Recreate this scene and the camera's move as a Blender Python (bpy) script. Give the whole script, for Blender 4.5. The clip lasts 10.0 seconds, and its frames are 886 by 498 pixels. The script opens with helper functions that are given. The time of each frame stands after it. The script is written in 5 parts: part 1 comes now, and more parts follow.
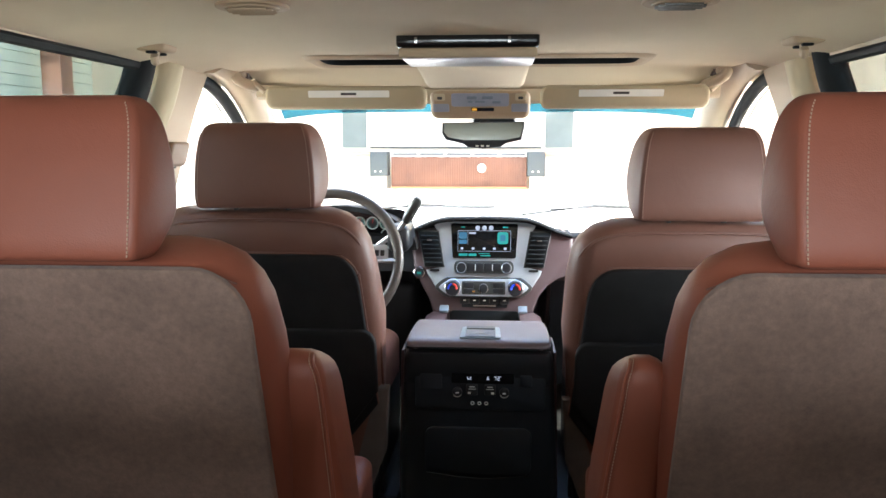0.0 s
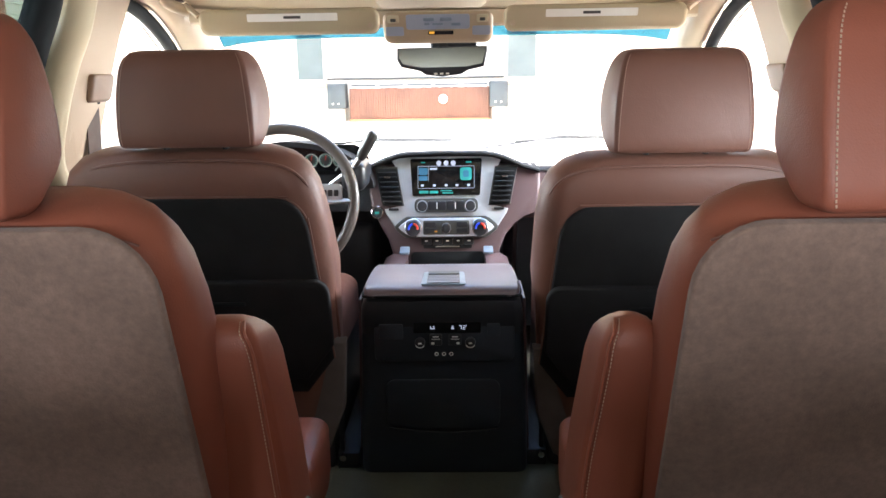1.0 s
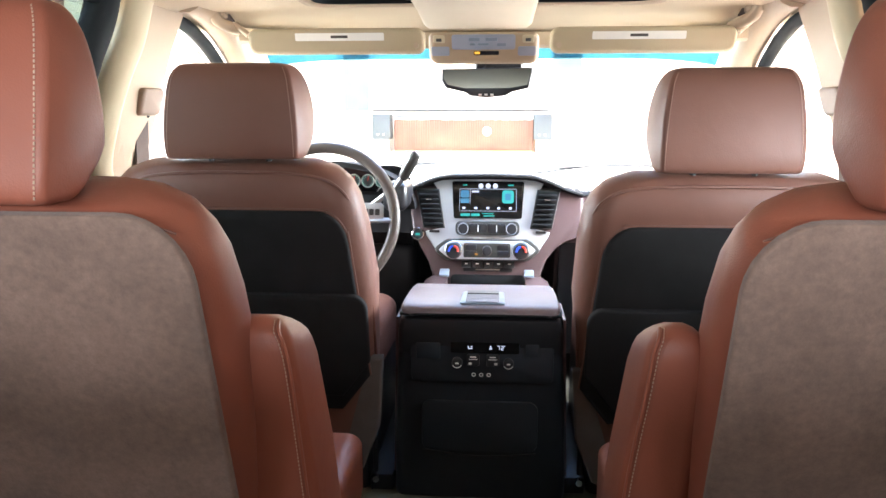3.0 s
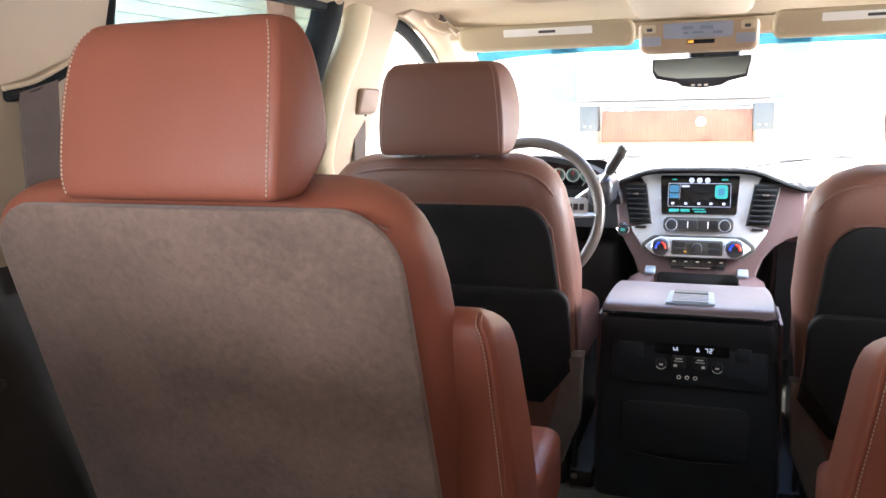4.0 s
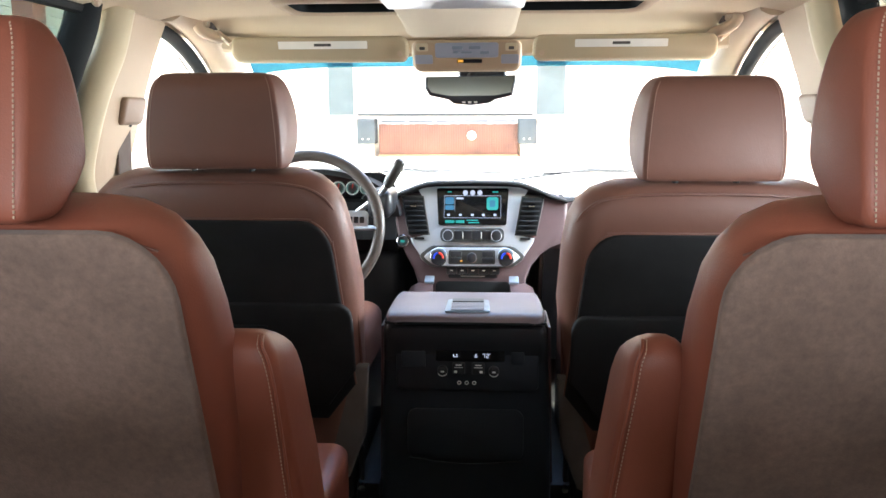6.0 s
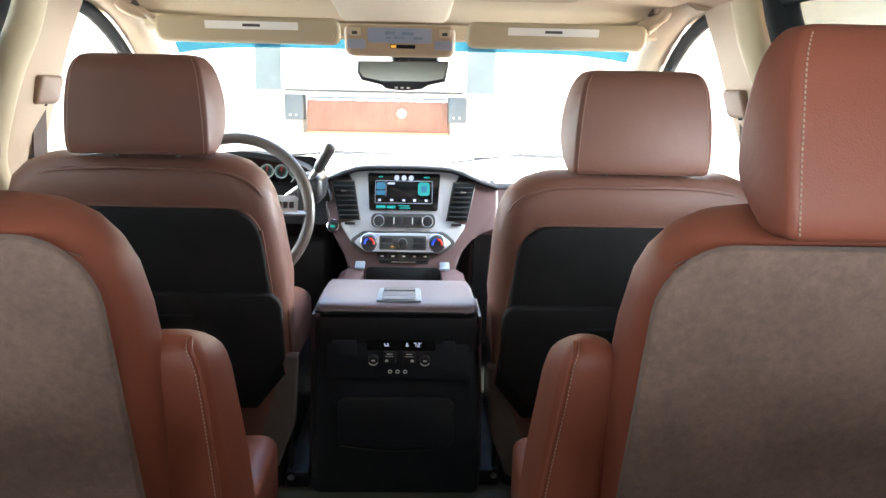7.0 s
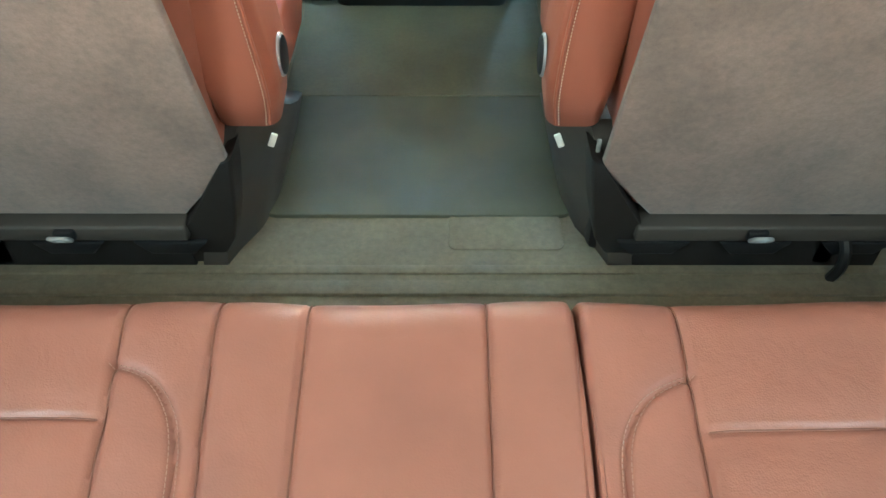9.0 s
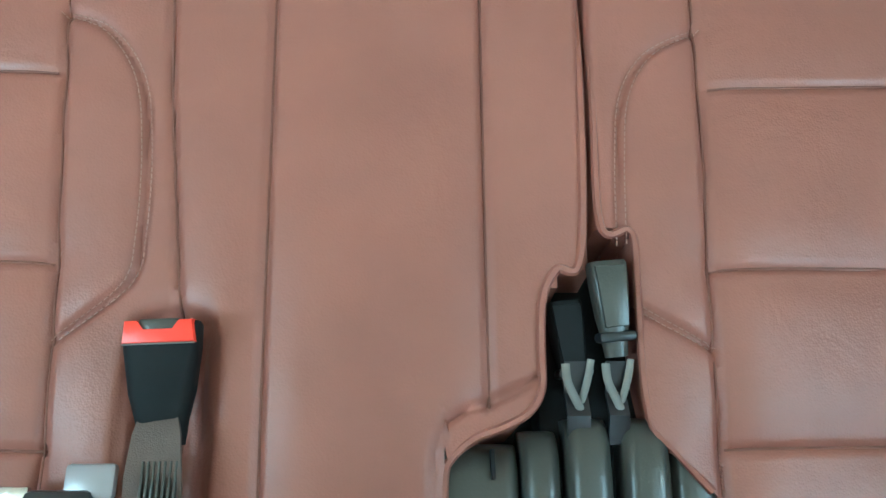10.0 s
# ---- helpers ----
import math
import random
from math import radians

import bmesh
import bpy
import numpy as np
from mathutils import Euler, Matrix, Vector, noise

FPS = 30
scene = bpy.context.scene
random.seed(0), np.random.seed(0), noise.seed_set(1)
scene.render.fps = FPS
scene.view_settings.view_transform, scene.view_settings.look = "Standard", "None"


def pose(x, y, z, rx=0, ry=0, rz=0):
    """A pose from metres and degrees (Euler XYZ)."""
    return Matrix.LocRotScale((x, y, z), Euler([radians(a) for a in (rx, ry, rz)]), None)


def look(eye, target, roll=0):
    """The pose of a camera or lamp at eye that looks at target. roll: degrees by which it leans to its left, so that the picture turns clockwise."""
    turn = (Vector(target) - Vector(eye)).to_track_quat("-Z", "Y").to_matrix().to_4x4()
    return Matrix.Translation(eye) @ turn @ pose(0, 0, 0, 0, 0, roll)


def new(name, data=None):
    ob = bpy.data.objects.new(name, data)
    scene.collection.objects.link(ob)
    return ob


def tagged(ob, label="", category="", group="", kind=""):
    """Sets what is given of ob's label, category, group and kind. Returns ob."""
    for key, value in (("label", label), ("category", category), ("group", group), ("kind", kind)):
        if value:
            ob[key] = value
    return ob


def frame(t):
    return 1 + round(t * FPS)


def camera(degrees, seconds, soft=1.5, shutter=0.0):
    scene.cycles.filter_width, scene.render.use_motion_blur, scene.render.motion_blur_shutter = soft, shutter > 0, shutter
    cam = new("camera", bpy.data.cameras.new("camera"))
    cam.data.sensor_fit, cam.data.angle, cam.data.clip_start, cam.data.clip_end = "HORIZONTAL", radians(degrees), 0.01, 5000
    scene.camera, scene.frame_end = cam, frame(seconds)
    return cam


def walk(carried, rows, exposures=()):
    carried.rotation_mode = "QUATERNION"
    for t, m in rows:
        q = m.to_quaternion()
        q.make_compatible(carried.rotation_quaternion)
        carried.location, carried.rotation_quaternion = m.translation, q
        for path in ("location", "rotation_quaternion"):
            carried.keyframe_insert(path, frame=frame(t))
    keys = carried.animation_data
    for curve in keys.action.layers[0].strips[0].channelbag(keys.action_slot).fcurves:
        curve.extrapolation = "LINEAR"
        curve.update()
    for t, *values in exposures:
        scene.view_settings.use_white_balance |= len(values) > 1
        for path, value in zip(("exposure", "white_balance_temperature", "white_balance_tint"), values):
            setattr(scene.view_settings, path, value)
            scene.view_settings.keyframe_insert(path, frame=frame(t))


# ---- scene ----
cam = camera(58.5, 10.0)
PATH = [
    (0, (0.04, -0.173, 0.854), (-0.098, 1.805, 0.588), -0.0),
    (0.5, (0.037, -0.083, 0.86), (-0.042, 1.883, 0.503), -0.8),
    (1, (0.042, -0.025, 0.847), (-0.006, 1.927, 0.413), -0.9),
    (1.5, (0.038, -0.008, 0.812), (0.027, 1.921, 0.282), -0.2),
    (2, (0.037, -0.004, 0.807), (0.018, 1.949, 0.375), -0.0),
    (2.2, (0.036, -0.003, 0.808), (0.012, 1.959, 0.42), 0.3),
    (3.3, (0.044, -0.017, 0.814), (-0.241, 1.932, 0.469), -0.4),
    (3.5, (0.044, -0.017, 0.816), (-0.361, 1.91, 0.464), -0.7),
    (4, (0.046, -0.019, 0.817), (-0.605, 1.837, 0.457), -1.4),
    (4.5, (0.047, -0.018, 0.818), (-0.729, 1.788, 0.452), -2.1),
    (5, (0.045, -0.02, 0.819), (-0.638, 1.824, 0.453), -2.0),
    (5.5, (0.045, -0.016, 0.818), (-0.361, 1.91, 0.468), -1.6),
    (6, (0.045, -0.014, 0.822), (-0.07, 1.954, 0.482), -0.2),
    (6.2, (0.043, -0.009, 0.822), (0.036, 1.961, 0.477), 0.6),
    (7.3, (0.037, -0.003, 0.851), (0.106, 1.938, 0.375), 1.3),
    (7.5, (0.038, -0.001, 0.851), (0.053, 1.9, 0.231), 1.3),
    (7.7, (0.035, 0.0, 0.849), (0.036, 1.844, 0.075), 0.9),
    (8, (0.041, 0.009, 0.849), (0.028, 1.743, -0.149), -0.1),
    (8.1, (0.032, 0.013, 0.838), (0.029, 1.716, -0.211), 0.6),
    (8.5, (0.037, 0.018, 0.834), (0.037, 1.592, -0.399), -0.1),
    (9, (0.037, 0.023, 0.826), (0.046, 1.424, -0.601), 0.3),
    (9.5, (0.039, 0.034, 0.803), (0.075, 1.046, -0.921), 1.7),
    (9.6, (0.037, 0.033, 0.803), (0.078, 0.978, -0.96), 1.9),
    (10, (0.028, 0.024, 0.785), (0.099, 0.769, -1.069), 4.9),
]

EXPOSURES = [(0, 3.75, 6100, 5), (0.5, 4.1, 6150, 8), (1.0, 3.95, 6200, 9), (1.5, 4.6, 6200, 9), (2.2, 4.9, 6150, 7), (3.5, 4.3, 6150, 11), (4.6, 4.6, 6200, 12), (6.0, 4.05, 6050, 6), (7.5, 4.2, 6050, 4), (7.7, 5.25, 6050, 0), (8.0, 6.08, 5900, -7), (8.3, 6.5, 5600, -17), (9.0, 6.65, 5400, -17), (9.5, 6.7, 5150, -17), (10, 6.35, 4550, -23)]
walk(cam, [(t, look(eye, target, roll)) for t, eye, target, roll in PATH], EXPOSURES)

# ---------------------------------------------------------------- light
world = bpy.data.worlds.new("sky")
scene.world = world
world.use_nodes = True
wn = world.node_tree.nodes
sky = wn.new("ShaderNodeTexSky")
sky.sky_type = "NISHITA"
sky.sun_disc = False
sky.sun_elevation = radians(58)
sky.sun_rotation = radians(188.7)
sky.air_density, sky.dust_density = 1.0, 2.0
wn["Background"].inputs["Strength"].default_value = 0.15
world.node_tree.links.new(sky.outputs["Color"], wn["Background"].inputs["Color"])
sun_data = bpy.data.lights.new("sun", "SUN")
sun_data.energy, sun_data.angle, sun_data.color = 4.0, radians(2), (1.0, 0.95, 0.88)
sun = new("sun", sun_data)
sun.matrix_world = look((-0.8, -5.2, 8.4), (0, 0, 0))

# area lamps added in the tailgate, quarter-window and door openings in place of skylight
for name, eye, target, wide, high, power, spread in (("tailgate_daylight", (0, -0.78, 0.885), (0, 1.0, 0.66), 1.28, 0.18, 1.0, 180),
                                                     ("quarter_window_daylight", (-0.70, -0.11, 0.83), (0.1, 0.50, 0.32), 0.26, 0.36, 0.088, 150),
                                                     ("quarter_window_daylight", (0.68, -0.11, 0.83), (-0.1, 0.50, 0.32), 0.26, 0.36, 0.062, 150),
                                                     # fill lamp added on the right only, to brighten the passenger
                                                     # seat's back
                                                     ("rear_door_fill", (0.745, 1.15, 0.73), (0.35, 1.55, 0.72), 0.40, 0.14, 0.075, 90),
                                                     ("front_door_daylight", (-0.770, 2.18, 0.79), (0.0, 2.10, 0.50), 0.62, 0.28, 0.48, 120),
                                                     ("front_door_daylight", (0.750, 2.18, 0.79), (0.0, 2.10, 0.50), 0.62, 0.28, 0.95, 120)):
    pane_light = bpy.data.lights.new(name, "AREA")
    pane_light.shape, pane_light.size, pane_light.size_y, pane_light.spread = "RECTANGLE", wide, high, radians(spread)
    pane_light.energy, pane_light.color = power, (0.92, 0.97, 1.0)
    new(name, pane_light).matrix_world = look(eye, target)


# ---------------------------------------------------------------- materials
def shader(name, color, rough=0.5, metal=0.0, vary=0.15, scale=8.0, bump=0.0, bump_scale=300.0, grain="noise",
           sheen=0.0, coat=0.0, fine=0.0, fine_scale=None, spec=0.5, tint=None, wrinkle=0.0):
    """A surface with a broad blotchy variation of colour and gloss and a fine relief."""
    m = bpy.data.materials.new(name)
    m.use_nodes = True
    n, l = m.node_tree.nodes, m.node_tree.links
    b = n["Principled BSDF"]
    b.inputs["Metallic"].default_value = metal
    b.inputs["Specular IOR Level"].default_value = spec
    b.inputs["Coat Weight"].default_value = coat
    b.inputs["Sheen Weight"].default_value = sheen
    b.inputs["Sheen Roughness"].default_value = 0.5
    at = n.new("ShaderNodeTexCoord")
    broad = n.new("ShaderNodeTexNoise")
    broad.inputs["Scale"].default_value, broad.inputs["Detail"].default_value = scale, 5
    l.new(at.outputs["Object"], broad.inputs["Vector"])
    ramp = n.new("ShaderNodeMix")
    ramp.data_type = "RGBA"
    other = tint or tuple(c * (1 - 2 * vary) for c in color)
    ramp.inputs["A"].default_value = (*[min(1, c * (1 + vary * 0.6)) for c in color], 1)
    ramp.inputs["B"].default_value = (*other, 1)
    l.new(broad.outputs["Fac"], ramp.inputs["Factor"])
    last = ramp.outputs["Result"]
    if fine:
        small = n.new("ShaderNodeTexNoise")
        small.inputs["Scale"].default_value, small.inputs["Detail"].default_value = fine_scale or bump_scale, 8
        small.inputs["Roughness"].default_value = 0.75
        l.new(at.outputs["Object"], small.inputs["Vector"])
        mix = n.new("ShaderNodeMix")
        mix.data_type, mix.blend_type = "RGBA", "OVERLAY"
        mix.inputs["Factor"].default_value = fine
        l.new(last, mix.inputs["A"])
        l.new(small.outputs["Fac"], mix.inputs["B"])
        last = mix.outputs["Result"]
    l.new(last, b.inputs["Base Color"])
    gloss = n.new("ShaderNodeMapRange")
    gloss.inputs["To Min"].default_value, gloss.inputs["To Max"].default_value = max(0.02, rough - 0.08), min(1, rough + 0.08)
    l.new(broad.outputs["Fac"], gloss.inputs["Value"])
    l.new(gloss.outputs["Result"], b.inputs["Roughness"])
    if bump:
        kind = n.new("ShaderNodeTexVoronoi" if grain == "pebble" else "ShaderNodeTexNoise")
        kind.inputs["Scale"].default_value = bump_scale
        l.new(at.outputs["Object"], kind.inputs["Vector"])
        rise = n.new("ShaderNodeBump")
        rise.inputs["Strength"].default_value, rise.inputs["Distance"].default_value = bump, 0.0006
        l.new(kind.outputs["Distance" if grain == "pebble" else "Fac"], rise.inputs["Height"])
        l.new(rise.outputs["Normal"], b.inputs["Normal"])
        if wrinkle:
            wave = n.new("ShaderNodeTexNoise")
            wave.inputs["Scale"].default_value, wave.inputs["Detail"].default_value = 22, 4
            wave.inputs["Distortion"].default_value = 0.6
            l.new(at.outputs["Object"], wave.inputs["Vector"])
            swell = n.new("ShaderNodeBump")
            swell.inputs["Strength"].default_value, swell.inputs["Distance"].default_value = wrinkle, 0.006
            l.new(wave.outputs["Fac"], swell.inputs["Height"])
            l.new(swell.outputs["Normal"], rise.inputs["Normal"])
    return m


def glow(name, color, strength):
    m = bpy.data.materials.new(name)
    m.use_nodes = True
    b = m.node_tree.nodes["Principled BSDF"]
    b.inputs["Base Color"].default_value = (*[c * 0.2 for c in color], 1)
    b.inputs["Emission Color"].default_value = (*color, 1)
    b.inputs["Emission Strength"].default_value = strength
    return m


def glass(name, color, rough=0.0):
    m = bpy.data.materials.new(name)
    m.use_nodes = True
    b = m.node_tree.nodes["Principled BSDF"]
    b.inputs["Base Color"].default_value = (*color, 1)
    b.inputs["Transmission Weight"].default_value = 1
    b.inputs["Roughness"].default_value = rough
    b.inputs["IOR"].default_value = 1.1
    return m


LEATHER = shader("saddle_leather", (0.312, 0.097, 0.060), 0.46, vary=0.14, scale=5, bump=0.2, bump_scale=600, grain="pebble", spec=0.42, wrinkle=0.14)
# front seats' leather: about half the saddle leather's values, and less red
FRONT_LEATHER = shader("front_leather", (0.160, 0.071, 0.050), 0.48, vary=0.14, scale=5, bump=0.2, bump_scale=600, grain="pebble", spec=0.3, wrinkle=0.14)
SEWN = shader("dark_brown_thread", (0.19, 0.080, 0.058), 0.8, vary=0.2, scale=40)
FADED = shader("faded_thread", (0.46, 0.29, 0.22), 0.7, vary=0.1, scale=60)
BENCH = shader("tan_bench_leather", (0.268, 0.107, 0.080), 0.43, vary=0.17, scale=7, bump=0.25, bump_scale=600, grain="pebble", spec=0.42, wrinkle=0.26)
THREAD = shader("cream_thread", (0.62, 0.44, 0.33), 0.7, vary=0.1, scale=60)
FELT = shader("taupe_felt", (0.274, 0.177, 0.139), 0.95, vary=0.36, scale=8, bump=0.6, bump_scale=500, sheen=0.25, fine=0.55, fine_scale=110)
PILE = shader("dark_felt", (0.130, 0.100, 0.086), 0.95, vary=0.2, scale=20, bump=0.5, bump_scale=900, sheen=0.15, fine=0.3)
CARPET = shader("olive_carpet", (0.148, 0.126, 0.086), 0.97, vary=0.22, scale=9, bump=0.8, bump_scale=700, sheen=0.2, fine=0.6, fine_scale=90)
RUBBER = shader("slate_mat", (0.078, 0.078, 0.053), 0.55, vary=0.3, scale=7, bump=0.4, bump_scale=500, fine=0.3)
FLAP = shader("grey_olive_mat", (0.096, 0.092, 0.060), 0.60, vary=0.32, scale=6, bump=0.5, bump_scale=600, fine=0.4, fine_scale=120)
# darker copy of SHIELD: the cover's shaded face is put into the colour
COVER_SHADED = shader("shaded_cover_plastic", (0.021, 0.018, 0.017), 0.6, spec=0.3, vary=0.2, scale=9, bump=0.3, bump_scale=600)
VISOR = shader("tan_visor_cloth", (0.44, 0.360, 0.235), 0.9, vary=0.06, scale=6, bump=0.3, bump_scale=800, fine=0.1)
PANEL = shader("blue_grey_panel", (0.30, 0.32, 0.38), 0.45, vary=0.06, scale=12)
SHIELD = shader("dark_taupe_plastic", (0.060, 0.052, 0.046), 0.55, spec=0.35, vary=0.2, scale=9, bump=0.3, bump_scale=600)
LINER = shader("beige_headliner", (0.60, 0.50, 0.36), 0.95, vary=0.05, scale=6, bump=0.3, bump_scale=800, fine=0.1)
TRIM = shader("beige_plastic", (0.455, 0.348, 0.240), 0.6, vary=0.05, scale=5, bump=0.25, bump_scale=500)
CREAM = shader("cream_seal", (0.55, 0.46, 0.30), 0.65, vary=0.06, scale=7)
BLACK = shader("black_plastic", (0.0145, 0.015, 0.0175), 0.50, spec=0.32, vary=0.2, scale=9, bump=0.3, bump_scale=600)
CONSOLE = shader("blue_black_plastic", (0.0190, 0.0225, 0.0285), 0.46, spec=0.45, vary=0.2, scale=9, bump=0.25, bump_scale=600)
CLOTH = shader("black_cloth", (0.016, 0.0145, 0.0145), 0.8, spec=0.2, vary=0.2, scale=14, bump=0.4, bump_scale=700)
SATIN = shader("satin_black", (0.02, 0.02, 0.022), 0.33, vary=0.15, scale=9)
SEAL = shader("black_rubber", (0.010, 0.011, 0.012), 0.7, spec=0.2, vary=0.2, scale=12)
SILVER = shader("silver_trim", (0.50, 0.525, 0.55), 0.36, metal=0.5, vary=0.06, scale=12)
CHROME = shader("chrome", (0.62, 0.63, 0.65), 0.2, metal=1.0, vary=0.04, scale=20)
STEEL = shader("worn_steel", (0.45, 0.45, 0.44), 0.35, metal=1.0, vary=0.2, scale=40)
GUIDE = shader("brown_beige_plastic", (0.24, 0.160, 0.108), 0.55, vary=0.08, scale=8, bump=0.25, bump_scale=500)
PAD = shader("mahogany_pad", (0.092, 0.055, 0.056), 0.42, spec=0.45, vary=0.08, scale=7, bump=0.2, bump_scale=500, grain="pebble")
RIM = shader("taupe_rim_leather", (0.085, 0.070, 0.060), 0.33, vary=0.12, scale=20, bump=0.3, bump_scale=600)
WEB = shader("taupe_webbing", (0.105, 0.075, 0.062), 0.8, vary=0.15, scale=30, bump=0.6, bump_scale=900)
GREY = shader("grey_plastic", (0.050, 0.050, 0.044), 0.32, vary=0.12, scale=20, bump=0.2, bump_scale=500)
GLOSS = shader("gloss_black", (0.008, 0.008, 0.009), 0.12, vary=0.1, scale=10)
RED = shader("red_button", (0.75, 0.035, 0.015), 0.4, vary=0.06, scale=30)
BLUE = shader("blue_mark", (0.02, 0.06, 0.6), 0.4, vary=0.05, scale=30)
PALE = shader("pale_label", (0.80, 0.78, 0.72), 0.6, vary=0.04, scale=30)
MIRROR = shader("mirror_glass", (0.22, 0.23, 0.215), 0.06, metal=1.0, vary=0.02, scale=3)
PAINT = shader("white_car_paint", (0.80, 0.80, 0.80), 0.25, vary=0.02, scale=2, coat=0.6)
ASPHALT = shader("pale_concrete", (0.52, 0.465, 0.39), 0.9, vary=0.15, scale=1.5, bump=0.4, bump_scale=60)
STUCCO = shader("pale_stucco", (0.62, 0.57, 0.50), 0.9, vary=0.06, scale=1.2, bump=0.4, bump_scale=40)
SIDING = shader("teal_grey_siding", (0.58, 0.71, 0.68), 0.7, vary=0.1, scale=2.0)
BRICK = shader("rust_brown_brick", (0.42, 0.17, 0.08), 0.85, vary=0.25, scale=9, bump=0.4, bump_scale=90, tint=(0.25, 0.10, 0.05))
TIMBER = shader("rust_brown_timber", (0.150, 0.064, 0.036), 0.7, vary=0.5, scale=5, tint=(0.060, 0.026, 0.018))
SWITCH = shader("blue_grey_plastic", (0.20, 0.24, 0.29), 0.35, vary=0.08, scale=40)
HOUSEPANE = shader("grey_green_pane", (0.105, 0.130, 0.135), 0.45, spec=0.3, vary=0.4, scale=4, tint=(0.03, 0.042, 0.042))
SLING = shader("pale_grey_webbing", (0.19, 0.185, 0.17), 0.7, vary=0.2, scale=60, bump=0.5, bump_scale=900)
BENCHTHREAD = shader("worn_brown_thread", (0.33, 0.185, 0.145), 0.7, vary=0.1, scale=60)
LIDPAD = shader("lilac_brown_pad", (0.125, 0.088, 0.094), 0.40, spec=0.65, vary=0.08, scale=7, bump=0.2, bump_scale=500, grain="pebble")
PEWTER = shader("pewter_trim", (0.30, 0.29, 0.31), 0.35, metal=0.3, vary=0.08, scale=20)
CHARCOAL = shader("charcoal_panel", (0.055, 0.050, 0.046), 0.75, spec=0.25, vary=0.25, scale=6, bump=0.3, bump_scale=500)
TAN = shader("tan_plastic", (0.40, 0.29, 0.18), 0.6, vary=0.06, scale=8, bump=0.25, bump_scale=500)
DARKBOX = shader("slate_box", (0.036, 0.047, 0.052), 0.6, vary=0.2, scale=6)
CLEAR = glass("clear_glass", (0.97, 0.99, 0.98))
TINTED = glass("green_tinted_glass", (0.07, 0.08, 0.075))
REARGLASS = glass("rear_glass", (0.10, 0.11, 0.105))
DARKER = glass("dark_tinted_glass", (0.22, 0.25, 0.235))
BAND = glass("blue_shade_band", (0.045, 0.20, 0.31))
DAYLIT = glow("lit_symbol_white", (0.75, 0.8, 1.0), 0.04)
TEAL = glow("lit_symbol_teal", (0.05, 0.75, 0.65), 0.016)
CYAN = glow("lit_panel_blue", (0.08, 0.35, 0.6), 0.016)
AMBER = glow("lit_symbol_amber", (1.0, 0.45, 0.05), 0.06)
NEEDLE = glow("lit_needle_red", (1.0, 0.06, 0.03), 0.03)
DIAL = glow("lit_dial_green", (0.35, 0.75, 0.65), 0.03)


# ---------------------------------------------------------------- builders
def finish(bm, smooth=True):
    bmesh.ops.recalc_face_normals(bm, faces=bm.faces)
    for f in bm.faces:
        f.smooth = smooth
    return bm


def part(name, bm, material, parent=None, label="", kind="", sharp=40):
    """Links a bmesh as one mesh object, under its parent if one is given."""
    me = bpy.data.meshes.new(name)
    root = parent
    while root is not None and root.parent is not None:
        root = root.parent
    if root is not None:
        bm.transform(root.matrix_basis.inverted())
    finish(bm)
    bm.to_mesh(me)
    bm.free()
    me.set_sharp_from_angle(angle=radians(sharp))
    me.materials.append(material)
    ob = new(name, me)
    if parent is not None:
        ob.parent = parent
        ob.matrix_parent_inverse = Matrix.Identity(4)
    return tagged(ob, label=label, kind=kind)


def thing(name, label, category, group="", kind="", at=None):
    ob = new(name)
    ob.empty_display_size = 0.05
    if at is not None:
        ob.matrix_basis = at
    return tagged(ob, label, category, group, kind)


def box(x0, x1, y0, y1, z0, z1, r=0.0, seg=2, m=None):
    bm = bmesh.new()
    bmesh.ops.create_cube(bm, size=1)
    for v in bm.verts:
        v.co = Vector(((x0, x1)[v.co.x > 0], (y0, y1)[v.co.y > 0], (z0, z1)[v.co.z > 0]))
    if r:
        bmesh.ops.bevel(bm, geom=bm.edges[:], offset=r, segments=seg, affect="EDGES", profile=0.5)
    if m is not None:
        bm.transform(m)
    return bm


def rounded(w, h, r, n=5, cx=0.0, cy=0.0):
    """A rounded rectangle's outline, half sizes w and h, anticlockwise."""
    r = min(r, w * 0.999, h * 0.999)
    out = []
    for sx, sy, a0 in ((1, 1, 0), (-1, 1, 90), (-1, -1, 180), (1, -1, 270)):
        for k in range(n + 1):
            a = radians(a0 + 90 * k / n)
            out.append((cx + sx * (w - r) + r * math.cos(a), cy + sy * (h - r) + r * math.sin(a)))
    return out


def loft(rings, caps=True, closed=True):
    bm = bmesh.new()
    rows = [[bm.verts.new(p) for p in ring] for ring in rings]
    n = len(rows[0])
    for a, b in zip(rows, rows[1:]):
        for k in range(n if closed else n - 1):
            bm.faces.new((a[k], a[(k + 1) % n], b[(k + 1) % n], b[k]))
    if caps:
        bm.faces.new(rows[0][::-1])
        bm.faces.new(rows[-1])
    return bm


